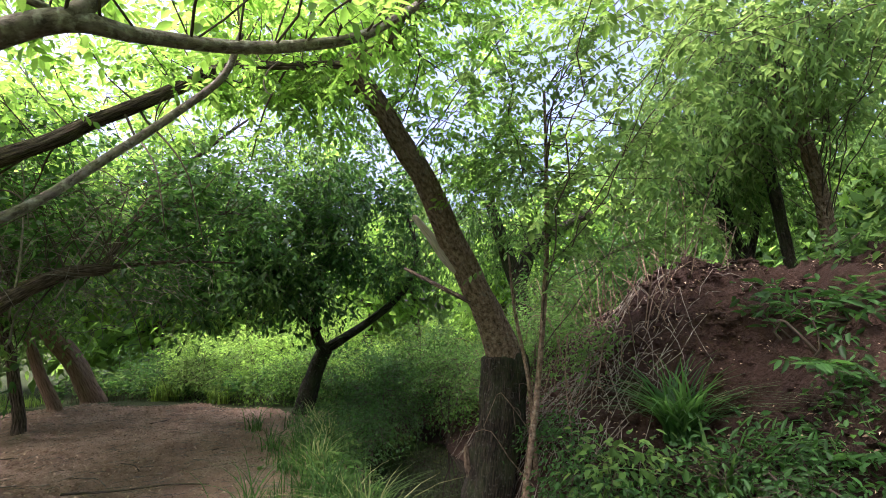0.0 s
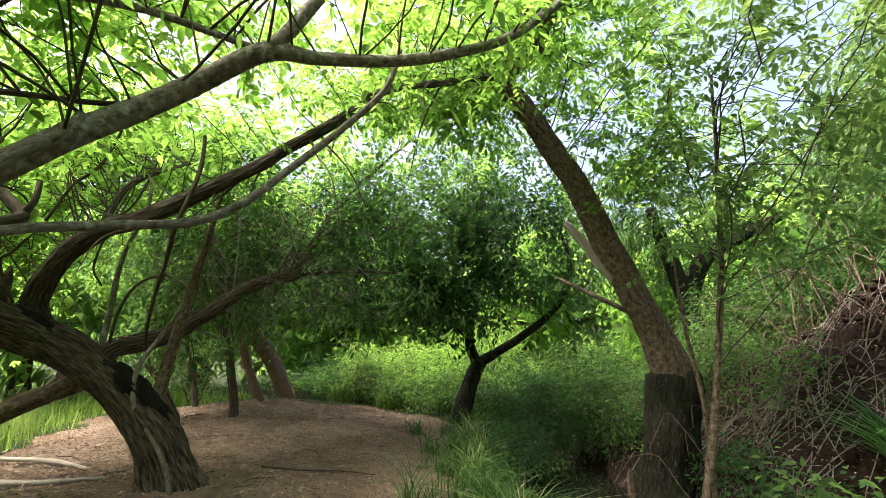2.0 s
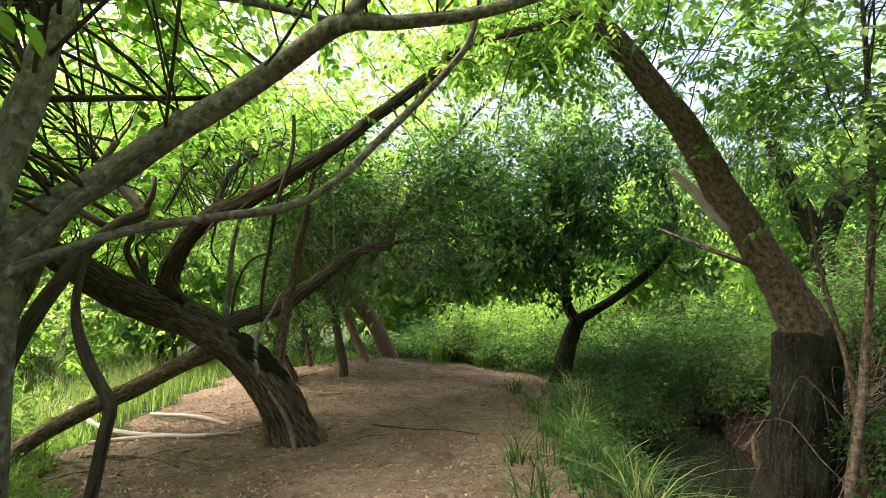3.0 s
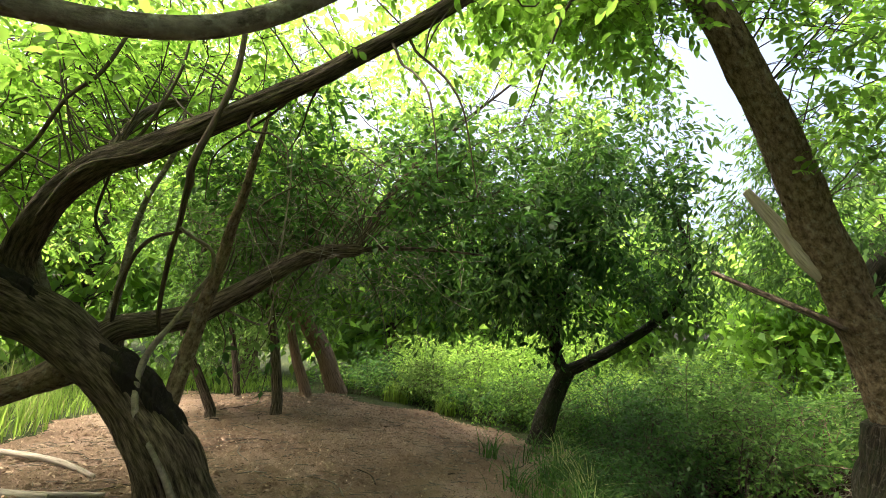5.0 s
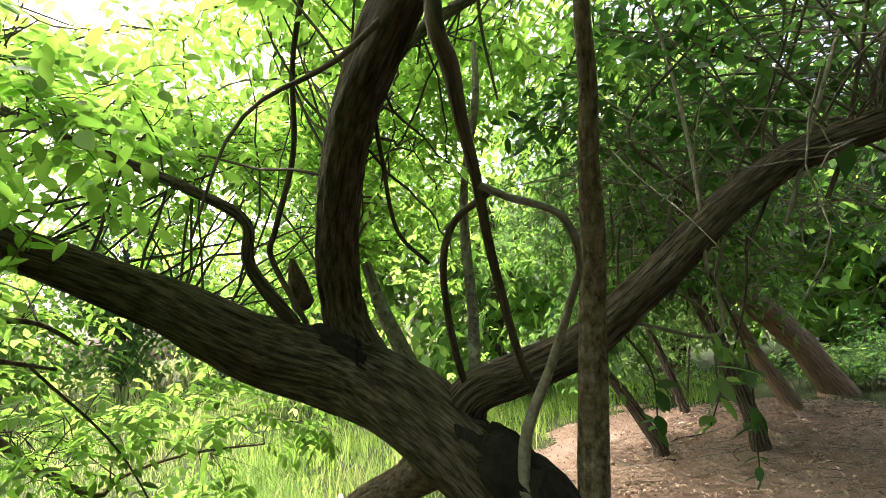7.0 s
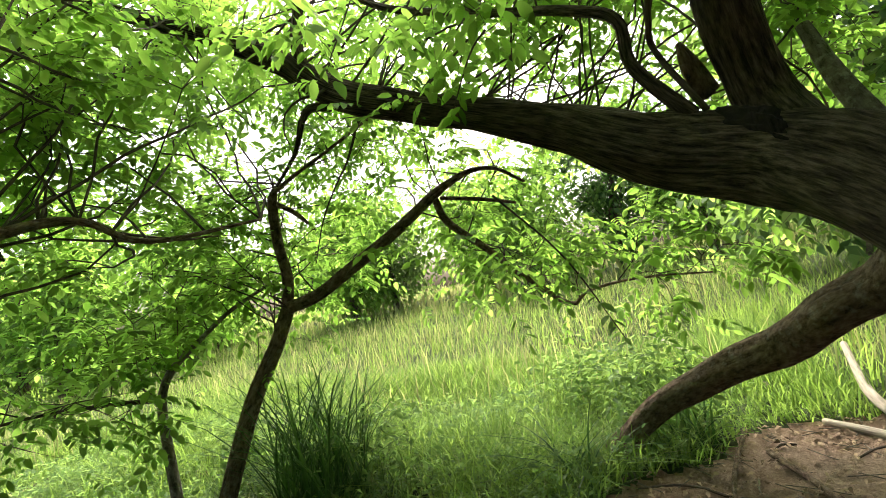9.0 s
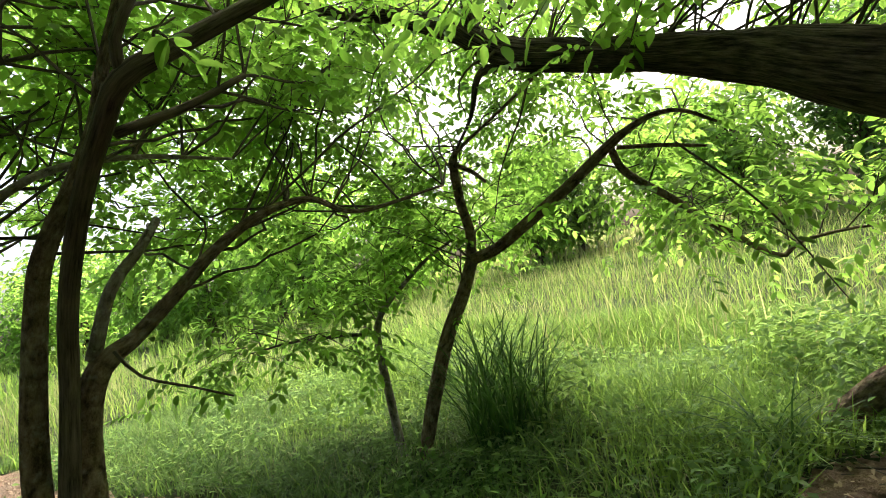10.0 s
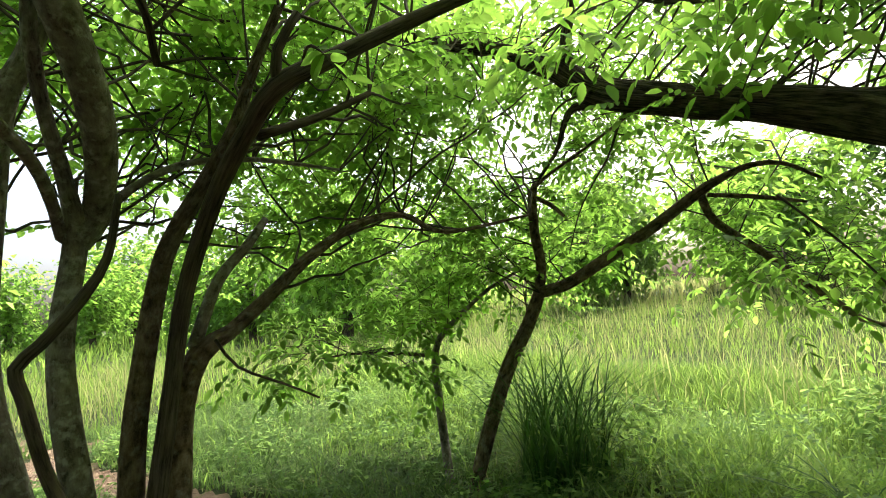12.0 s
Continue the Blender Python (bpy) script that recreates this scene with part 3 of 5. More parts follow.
C_D3 = [(-1.0, 1.88, 2.63, 0.038), (-0.91, 1.94, 2.81, 0.036), (-0.82, 1.98, 2.98, 0.032)]
C_E = [(-1.98, 1.08, 0.37, 0.054), (-2.01, 1.07, 0.78, 0.051), (-2.08, 1.09, 0.99, 0.046), (-2.2, 1.1, 1.07, 0.032), (-2.38, 1.13, 1.23, 0.03), (-2.54, 1.17, 1.38, 0.027), (-2.76, 1.22, 1.52, 0.022), (-2.99, 1.28, 1.57, 0.016), (-3.22, 1.34, 1.48, 0.012), (-3.65, 1.55, 1.55, 0.007)]
C_E2 = [(-2.06, 1.08, 1.02, 0.027), (-2.15, 1.11, 1.28, 0.024), (-2.27, 1.13, 1.43, 0.022), (-2.35, 1.14, 1.55, 0.016)]
C_F = [(-2.15, 1.68, 1.72, 0.019), (-2.38, 1.68, 1.83, 0.016), (-2.59, 1.7, 1.96, 0.011)]
C_G = [(-2.12, 1.17, 1.04, 0.007), (-2.18, 1.25, 0.93, 0.006), (-2.32, 1.36, 0.85, 0.005), (-2.44, 1.41, 0.78, 0.004)]
C_L2 = [(-1.64, 1.03, 1.47, 0.021), (-1.62, 1.16, 1.54, 0.019), (-1.57, 1.38, 1.64, 0.019), (-1.47, 1.62, 1.71, 0.02), (-1.3, 1.88, 1.79, 0.021), (-1.17, 2.06, 1.93, 0.021), (-0.98, 2.24, 2.21, 0.021), (-0.78, 2.38, 2.48, 0.02), (-0.58, 2.43, 2.72, 0.018), (-0.5, 2.42, 2.96, 0.015)]
C_T = [(-1.93, 1.14, 2.47, 0.025), (-1.75, 1.49, 2.69, 0.023), (-1.57, 1.76, 2.8, 0.021), (-1.4, 1.96, 2.82, 0.02), (-1.23, 2.14, 2.83, 0.018)]
C_M = [(-1.93, 1.22, 2.13, 0.015), (-1.83, 1.49, 2.23, 0.013), (-1.59, 1.71, 2.29, 0.012), (-1.39, 1.94, 2.45, 0.008)]
S_1 = [(-3.72, 0.81, -0.1, 0.046), (-3.92, 0.8, 0.27, 0.051), (-4.11, 0.83, 0.62, 0.05), (-4.28, 0.9, 0.9, 0.047), (-4.36, 0.97, 1.12, 0.045)]
S_1B = [(-4.32, 1.01, 1.12, 0.043), (-4.43, 1.18, 1.17, 0.043), (-4.51, 1.47, 1.32, 0.041), (-4.55, 1.8, 1.48, 0.036), (-4.54, 2.08, 1.62, 0.032), (-4.54, 2.2, 1.67, 0.024), (-4.56, 2.35, 1.71, 0.017), (-4.61, 2.49, 1.69, 0.012), (-4.67, 2.63, 1.58, 0.008)]
S_1C = [(-4.55, 2.09, 1.6, 0.023), (-4.61, 2.12, 1.45, 0.024), (-4.77, 2.29, 1.24, 0.022), (-4.92, 2.41, 1.06, 0.021), (-5.04, 2.49, 0.96, 0.021), (-5.16, 2.6, 0.82, 0.018), (-5.22, 2.68, 0.78, 0.016), (-5.24, 2.75, 0.84, 0.012), (-5.32, 2.96, 0.87, 0.01), (-5.39, 3.22, 0.86, 0.008), (-5.42, 3.56, 0.82, 0.006)]
S_1D = [(-4.36, 0.97, 1.12, 0.04), (-4.34, 1.03, 1.33, 0.037), (-4.27, 1.06, 1.55, 0.034), (-4.21, 1.13, 1.82, 0.032), (-4.25, 1.2, 1.9, 0.013), (-4.37, 1.5, 2.06, 0.011), (-4.46, 1.82, 2.21, 0.009)]
S_2 = [(-3.77, 0.5, -0.18, 0.033), (-3.83, 0.38, 0.14, 0.033), (-3.89, 0.27, 0.47, 0.03), (-3.93, 0.22, 0.7, 0.026), (-4.0, 0.23, 0.85, 0.025), (-4.11, 0.3, 0.97, 0.019), (-4.33, 0.46, 1.18, 0.015), (-4.53, 0.65, 1.32, 0.011)]
S_2B = [(-3.92, 0.21, 0.7, 0.018), (-3.78, 0.17, 0.73, 0.016), (-3.54, 0.09, 0.77, 0.013), (-3.32, -0.01, 0.79, 0.009), (-3.14, -0.08, 0.78, 0.007)]
S_1E = [(-4.56, 2.12, 1.6, 0.013), (-4.66, 2.33, 1.55, 0.013), (-4.73, 2.54, 1.48, 0.008)]
S_1F = [(-4.23, 1.14, 1.78, 0.017), (-4.27, 1.23, 1.71, 0.017), (-4.29, 1.31, 1.62, 0.011)]
FT_LOWTW = [(-4.23, 1.68, 2.25, 0.03), (-4.17, 1.57, 2.26, 0.027), (-4.17, 1.49, 2.2, 0.021), (-4.21, 1.37, 2.05, 0.014), (-4.19, 1.2, 1.88, 0.009)]
FT_RISE = [(-4.15, 1.59, 2.48, 0.04), (-4.08, 1.62, 2.62, 0.036), (-4.05, 1.69, 2.78, 0.029), (-4.01, 1.79, 3.0, 0.019)]
ST_TR = [(-0.79, 8.82, -0.27, 0.18), (-0.64, 8.92, 0.32, 0.156), (-0.4, 8.98, 0.97, 0.139)]
ST_L = [(-0.42, 8.98, 0.92, 0.096), (-0.59, 8.97, 1.43, 0.08), (-0.43, 8.91, 2.47, 0.064), (-0.03, 8.73, 3.49, 0.04)]
ST_R = [(-0.37, 8.98, 0.97, 0.094), (0.3, 9.0, 1.37, 0.079), (0.81, 8.96, 1.77, 0.065), (1.11, 8.9, 2.12, 0.058), (1.28, 8.81, 2.71, 0.043), (1.07, 8.69, 3.42, 0.029)]
LN_B = [(1.67, 5.5, -0.28, 0.266), (1.77, 5.52, 0.18, 0.253), (1.85, 5.53, 0.64, 0.247), (1.88, 5.5, 0.99, 0.229), (1.86, 5.49, 1.08, 0.13)]
LN_T = [(1.88, 5.5, 0.96, 0.198), (1.7, 5.44, 1.41, 0.172), (1.41, 5.27, 1.94, 0.147), (1.12, 5.06, 2.43, 0.129), (0.83, 4.79, 2.91, 0.114), (0.51, 4.52, 3.3, 0.106), (0.28, 4.3, 3.55, 0.099), (0.09, 4.16, 3.7, 0.089), (0.07, 4.11, 3.79, 0.08), (0.25, 4.05, 3.87, 0.066), (0.41, 3.98, 3.98, 0.057), (0.49, 3.86, 4.13, 0.051), (0.68, 3.79, 4.28, 0.043)]
LN_BR = [(1.3, 5.24, 1.97, 0.061), (1.13, 5.2, 2.12, 0.058), (0.95, 5.19, 2.37, 0.05), (0.76, 5.16, 2.6, 0.031)]
LN_TW = [(1.43, 5.29, 1.63, 0.03), (1.2, 5.44, 1.77, 0.028), (1.0, 5.66, 1.91, 0.025), (0.73, 5.88, 2.09, 0.021)]
LN_K = [(0.11, 4.12, 3.78, 0.042), (-0.2, 3.98, 3.69, 0.032), (-0.64, 3.78, 3.53, 0.024), (-1.08, 3.55, 3.33, 0.014)]
TH_1 = [(1.73, 4.53, -0.06, 0.034), (1.89, 4.53, 0.8, 0.03), (2.01, 4.46, 1.96, 0.026), (1.97, 4.23, 2.88, 0.02), (1.87, 3.95, 3.57, 0.012)]
DK_1 = [(3.16, 8.44, 1.9, 0.16), (2.88, 8.42, 2.78, 0.13), (2.59, 8.32, 3.63, 0.09)]
DK_2 = [(3.13, 8.44, 2.03, 0.14), (3.38, 8.25, 2.72, 0.14), (3.91, 7.95, 3.08, 0.1), (4.32, 7.69, 3.29, 0.07)]
RB_1 = [(5.88, 4.71, 1.61, 0.1), (5.73, 4.63, 2.46, 0.09), (5.39, 4.45, 3.31, 0.08), (5.0, 4.31, 3.85, 0.07), (4.58, 4.11, 4.4, 0.05)]
RB_2 = [(5.9, 6.11, 2.15, 0.12), (5.65, 6.09, 2.84, 0.11), (5.3, 5.92, 3.57, 0.08), (4.98, 5.6, 4.29, 0.06)]
RB_3 = [(5.93, 5.37, 2.06, 0.08), (5.61, 5.25, 3.77, 0.07), (5.34, 5.03, 4.7, 0.05)]
RB_4 = [(6.28, 6.44, 2.18, 0.07), (6.35, 6.23, 2.97, 0.06), (6.3, 6.01, 3.82, 0.05)]
MT_A = [(-4.55, 9.98, 0.12, 0.189), (-4.84, 9.81, 0.85, 0.167), (-5.06, 9.48, 1.35, 0.153), (-5.23, 9.24, 2.05, 0.139)]
MT_B = [(-4.55, 8.77, 0.23, 0.091), (-4.8, 8.7, 0.87, 0.076), (-4.96, 8.62, 1.51, 0.07)]
MT_C = [(-4.25, 7.44, 0.32, 0.07), (-4.41, 7.42, 1.07, 0.062), (-4.53, 7.35, 1.61, 0.056)]
MT_D = [(-4.98, 7.04, 0.15, 0.062), (-5.21, 6.93, 0.62, 0.056), (-5.38, 6.83, 0.98, 0.052)]
MT_E = [(-5.69, 8.62, 0.04, 0.056), (-5.87, 8.59, 0.77, 0.049), (-6.0, 8.52, 1.42, 0.042)]
LG_1 = [(-5.91, 4.07, 0.42, 0.035), (-5.32, 4.11, 0.13, 0.045), (-4.47, 4.28, -0.02, 0.04), (-3.86, 4.42, -0.08, 0.03)]
LG_2 = [(-5.19, 4.6, 0.14, 0.04), (-4.6, 4.76, 0.06, 0.045), (-4.29, 4.75, -0.01, 0.035)]
LG_3 = [(-5.09, 3.7, 0.03, 0.03), (-4.73, 4.14, -0.03, 0.04), (-4.31, 4.29, -0.06, 0.04)]
C_DB = [(-2.16, 1.86, 1.82, 0.018), (-2.15, 1.9, 1.92, 0.016), (-2.2, 1.95, 2.03, 0.013)]

# ---- trees ----


def drop_to_ground(pts, extra=0.15):
    """A limb's points, led on downwards from its first point into the soil."""
    x, y, z, r = pts[0]
    dx, dy = x - pts[1][0], y - pts[1][1]
    gz = float(ground_z(x, y))
    k = min(1.0, (z - gz) / max(0.05, pts[1][2] - z)) * 0.5
    foot = (x + dx * k, y + dy * k, float(ground_z(x + dx * k, y + dy * k)) - extra, r * 1.35)
    if z - foot[2] < 0.2:
        return [foot] + list(pts)
    mid = (x + dx * k * 0.55, y + dy * k * 0.55, gz + 0.45 * (z - gz), r * 1.08)
    return [foot, mid] + list(pts)


# The old forked tree on the mound's edge.
forked = thing("forked_tree", (-3.0, 4.35, -0.2), "old dark forked tree with rough fissured bark leaning over bare soil", "tree")
limb("trunk", [(-2.96, 4.46, -0.32, 0.33), (-3.0, 4.42, -0.12, 0.26), (-3.08, 4.35, 0.12, 0.225)] + FT_TRUNK[:-1] + FT_LEFT[1:], BARK_DARK, forked, 72, 0.13, 0.022, "leaning trunk with deep bark ridges that runs on into a low limb", 0.010)
limb("limb", [(-4.0, 3.86, 1.2, 0.12)] + FT_UP + FT_UP2, BARK_DARK, forked, 44, 0.12, 0.025, "upright limb bending over the path", 0.006)
limb("limb", [(-3.7, 4.05, 0.95, 0.13)] + FT_PROP + [(-4.99, 2.78, -0.15, 0.1)], BARK_BROWN, forked, 44, 0.10, 0.025, "pale lower stem resting on the ground like a prop", 0.005)
limb("limb", [(-3.72, 4.06, 0.95, 0.11)] + FT_RIGHT, BARK_DARK, forked, 40, 0.12, 0.025, "broken limb reaching towards the stream", 0.005)
limb("stem", drop_to_ground(FT_BSTEM), BARK_BROWN, forked, 12, 0.08, 0.05, "slender upright stem beside the trunk")
limb("stub", FT_STUB, BARK_BROWN, forked, 10, 0.25, 0.03, "splintered branch stub")
limb("stem", [(-4.0, 4.1, 0.95, 0.05)] + FT_GREY, BARK_GREY, forked, 10, 0.06, 0.05, "smooth grey shoot")
limb("stem", [(-3.85, 4.2, 1.0, 0.035)] + FT_MOTT, BARK_GREY, forked, 10, 0.06, 0.05, "mottled grey shoot")
FT_BOUGH = [(-3.4, 3.56, 2.17, 0.035), (-3.5, 4.0, 2.8, 0.03), (-3.35, 4.8, 3.3, 0.022), (-3.5, 5.7, 3.7, 0.012)]
FT_BOUGH2 = [(-2.41, 5.3, 2.02, 0.03), (-2.3, 6.0, 2.9, 0.04), (-1.8, 6.2, 3.6, 0.026), (-1.2, 6.3, 4.2, 0.012)]
limb("bough", FT_BOUGH, BARK_DARK, forked, 12, 0.1, 0.05)
limb("bough", FT_BOUGH2, BARK_DARK, forked, 12, 0.1, 0.05)
limb("branch", FT_ALONG, BARK_DARK, forked, 10, 0.1, 0.04, "dark branch running on from the broken limb")
limb("branch", FT_LOWTW, BARK_DARK, forked, 10, 0.1, 0.04, "thin crooked branch under the low limb")
limb("branch", FT_RISE, BARK_DARK, forked, 12, 0.1, 0.04, "upright branch on the low limb")
limb("branch", FT_DARK, BARK_DARK, forked, 10, 0.08, 0.04, "dark wavy branch")
# Crooked dark twigs that hang from the upper limbs.
for source, count in ((FT_UP + FT_UP2, 11), (FT_LEFT[2:], 5)):
    line = spline(source, 0.1)
    for k in range(count):
        a = line[rng.integers(len(line) // 4, len(line))]
        ln = rng.uniform(0.5, 1.1)
        d = unit(rng.normal(0, 1, 3) * np.array([1, 1, 0.3]))
        t = np.linspace(0, 1, 7)
        q = a[:3] + np.outer(t, d * ln * 0.6) + np.outer(0.07 * np.sin(7 * t + k), unit(rng.normal(0, 1, 3)))
        q[:, 2] += -0.75 * ln * t**1.5 + 0.05 * np.sin(9 * t + k) * t
        q[0] = a[:3]
        limb("branch", [(*p, r) for p, r in zip(q, 0.011 - 0.008 * t)], BARK_TWIG, forked, 7, 0.1, 0.05)
# Near-black lumps for the rotten hollows in flank and fork, shade in their colour.


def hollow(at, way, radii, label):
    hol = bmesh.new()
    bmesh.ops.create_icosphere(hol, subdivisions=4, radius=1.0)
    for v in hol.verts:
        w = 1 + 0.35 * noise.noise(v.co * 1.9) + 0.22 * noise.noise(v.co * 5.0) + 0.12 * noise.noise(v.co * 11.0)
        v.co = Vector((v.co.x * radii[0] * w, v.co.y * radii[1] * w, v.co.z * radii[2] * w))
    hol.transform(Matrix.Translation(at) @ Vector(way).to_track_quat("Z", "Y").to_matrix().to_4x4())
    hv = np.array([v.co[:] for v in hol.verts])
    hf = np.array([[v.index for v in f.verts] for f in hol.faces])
    mesh_object("hollow", hv, hf, WOOD_ROT_SHADE, forked, hv[:, :2], True, label)
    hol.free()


hollow((-3.225, 4.2, 0.64), (-0.45, -0.28, 0.85), (0.125, 0.125, 0.40), "near-black lump for the trunk's rotten hollow, its shade in the colour")
hollow((-3.37, 4.10, 0.84), (-0.5, -0.25, 0.6), (0.15, 0.12, 0.30), "near-black lump for the trunk's rotten hollow, its shade in the colour")
hollow((-4.02, 3.66, 1.42), (-0.36, -0.2, 0.25), (0.06, 0.07, 0.24), "near-black lump for the rotten crack in the fork, its shade in the colour")
ft_anchor = np.vstack([spline(FT_LEFT[2:], 0.25), spline(FT_UP + FT_UP2, 0.25), spline(FT_BOUGH, 0.25), spline(FT_BOUGH2, 0.25)])
pinnate_crown(forked, LEAF_BRIGHT, [((-5.6, 1.4, 3.4), (1.8, 2.2, 0.7), 38), ((-3.2, 3.9, 3.5), (2.2, 1.4, 0.5), 36), ((-1.2, 4.0, 3.8), (1.6, 1.3, 0.4), 13), ((-5.9, 4.7, 1.5), (1.0, 1.2, 0.7), 14),
              ((-5.9, 3.9, 2.6), (1.0, 1.6, 0.8), 18), ((-3.4, 5.6, 3.8), (2.2, 1.3, 0.7), 30), ((-1.6, 6.2, 4.1), (2.2, 1.4, 0.7), 26), ((-5.2, 3.6, 3.4), (1.3, 1.2, 0.5), 26), ((-5.5, 5.4, 3.2), (1.6, 1.3, 0.8), 44)], ft_anchor, 1.2, "fresh green feathered leaves, backlit")
near_tubes, near_leaf = Tubes(), Foliage()
sp, wy2 = branchwork(near_tubes, spline(FT_DARK[2:], 0.15), in_ball(14, (-4.1, 2.4, 2.45), (0.7, 0.8, 0.3)), 0.007, 0.05, 4, 0.35)
near_leaf.pinnate(*scatter(sp, wy2, 0.8, 0.03), 3, 0.24, 0.095, 0.046, fine=True)
near_tubes.make("branching", BARK_TWIG, forked, "dark thin twigs", "stuff")
near_leaf.make("spray", LEAF_BRIGHT, forked, "large fresh backlit leaflets over the low limb")


def vine(points, mat, label, up=None):
    ob = thing("woody_vine", points[0][:3], label, "vine", "vines on the forked tree")
    limb("stem", points, mat, ob, 9, 0.12, 0.03)
    return ob


vine([(-2.84, 4.18, -0.24, 0.026), (-2.93, 4.17, 0.12, 0.024), (-3.04, 4.10, 0.38, 0.023), (-3.21, 4.03, 0.66, 0.022)] + V1[1:], VINE_PALE, "pale twisted vine climbing the forked trunk")
vine(V2, BARK_TWIG, "dark hanging vine with a swollen stub")
vine(V3, BARK_TWIG, "dark looping vine between the limbs")
vine(V4, BARK_TWIG, "thin wavy vine along the upright limb")
vine(V5, BARK_TWIG, "thin arching vine behind the upright limb")
for k in range(7):
    a = np.array((-3.3 + 0.12 * k, 4.6 + 0.1 * k, 1.3 + 0.08 * k))
    b = a + rng.normal(0, 0.25, 3) + np.array((0.25, 0.35, 0.9))
    m1, m2 = a + (b - a) * 0.35 + rng.normal(0, 0.12, 3), a + (b - a) * 0.7 + rng.normal(0, 0.12, 3)
    vine([(*a, 0.009), (*m1, 0.009), (*m2, 0.008), (*b, 0.006)], VINE_PALE if k % 2 else BARK_TWIG, "thin tangled vine over the broken limb")

# Clump of slender stems beside the path.
clump = thing("multi_stemmed_tree", (-1.8, 0.8, -0.2), "clump of slender grey-brown stems arching over the path", "tree")
for pts, mat in ((C_A, BARK_GREY), (C_W, BARK_TWIG), (C_B, BARK_GREY), (C_C, BARK_BROWN), (C_E, BARK_BROWN), (C_D, BARK_TWIG)):
    limb("stem", drop_to_ground(pts), mat, clump, 14, 0.06, 0.05)
limb("limb", C_D2, BARK_GREY, clump, 20, 0.05, 0.04, "smooth mottled grey limb crossing overhead")
for pts, mat in ((C_B3, BARK_GREY), (C_D3, BARK_GREY), (C_E2, BARK_GREY), (C_F, BARK_TWIG), (C_G, BARK_TWIG), (C_T, BARK_GREY), (C_M, BARK_TWIG), (C_DB, BARK_TWIG)):
    limb("branch", pts, mat, clump, 9, 0.05, 0.05)
limb("branch", [C_B[3][:3] + (0.022,)] + C_L2, BARK_GREY, clump, 10, 0.05, 0.05, "thin pale branch curving across the path")
cl_anchor = np.vstack([spline(p, 0.25) for p in (C_A[3:], C_B[3:], C_C[3:], C_E[4:], C_B3, C_D[5:], C_D2, C_F, C_T, C_M)])
# The region at (0.9, 0.5, 3.7) is unseen canopy, added to shade the bank.
pinnate_crown(clump, LEAF_BRIGHT, [((-2.6, 0.4, 2.9), (1.8, 2.2, 0.6), 62), ((-3.6, -0.9, 2.4), (1.7, 1.9, 0.9), 48), ((-2.2, 2.0, 3.4), (1.3, 1.2, 0.4), 20), ((-0.6, 2.6, 3.5), (1.3, 1.2, 0.4), 13),
              ((-1.0, -0.6, 3.0), (1.5, 1.4, 0.8), 12), ((0.9, 0.5, 3.7), (1.7, 1.5, 0.5), 26), ((-4.4, -0.2, 3.6), (1.9, 2.0, 0.5), 22)], cl_anchor, 1.35, "fresh green feathered leaves, backlit")

# Two thin saplings at the meadow's edge.
sap = thing("sapling", (S_1[0][0], S_1[0][1], -0.2), "slender leaning sapling with a forked brown stem in grass", "tree")
limb("stem", drop_to_ground(S_1), BARK_BROWN, sap, 12, 0.06, 0.05)
for pts in (S_1B, S_1C, S_1D, S_1E, S_1F):
    limb("branch", pts, BARK_BROWN, sap, 9, 0.06, 0.04)
pinnate_crown(sap, LEAF_BRIGHT, [((-4.9, 1.7, 1.9), (0.9, 1.2, 0.6), 20), ((-5.1, 0.6, 1.8), (1.1, 1.0, 0.6), 18), ((-4.9, -0.6, 1.7), (1.0, 0.9, 0.6), 12), ((-5.1, 2.3, 1.15), (0.55, 0.6, 0.35), 9), ((-5.3, 3.1, 1.0), (0.5, 0.6, 0.3), 6)],
              np.vstack([spline(p, 0.2) for p in (S_1[3:], S_1B, S_1C, S_1D)]), 1.0, "fresh green feathered leaves, backlit")
sap2 = thing("sapling", (S_2[0][0], S_2[0][1], -0.2), "thin crooked sapling with a pale mottled stem in grass", "tree")
limb("stem", drop_to_ground(S_2), BARK_GREY, sap2, 10, 0.08, 0.04)
limb("branch", S_2B, BARK_TWIG, sap2, 8, 0.05, 0.04)
pinnate_crown(sap2, LEAF_BRIGHT, [((-3.5, 0.0, 0.95), (0.8, 0.7, 0.35), 11), ((-4.2, 0.3, 1.15), (0.8, 0.7, 0.4), 9)], np.vstack([spline(S_2[2:], 0.15), spline(S_2B, 0.15)]), 1.0, "fresh green feathered leaves")

# The leaning tree that stands in the stream.
lean = thing("leaning_tree", (1.75, 5.8, -0.7), "tall leaning tree with a black wet foot standing in the stream", "tree")
limb("trunk_base", [(1.60, 5.52, -0.95, 0.36)] + LN_B, BARK_BLACK, lean, 56, 0.18, 0.03, "black mossy wet lower trunk with a bare patch", 0.02)
limb("trunk", LN_T, BARK_BROWN, lean, 40, 0.10, 0.035, "grey-brown leaning upper trunk", 0.012)
limb("broken_limb", LN_BR, WOOD_DEAD, lean, 12, 0.12, 0.05, "pale barkless broken limb")
limb("branch", LN_TW, BARK_DARK, lean, 9, 0.1, 0.05, "dark crooked dead branch")
limb("branch", LN_K, BARK_DARK, lean, 9, 0.08, 0.05)
limb("stub", [(1.5, 5.66, -0.5, 0.07), (1.42, 5.58, -0.25, 0.055), (1.38, 5.54, -0.06, 0.035), (1.37, 5.53, 0.02, 0.01)], BARK_BROWN, lean, 10, 0.25, 0.03, "pale broken root stub")
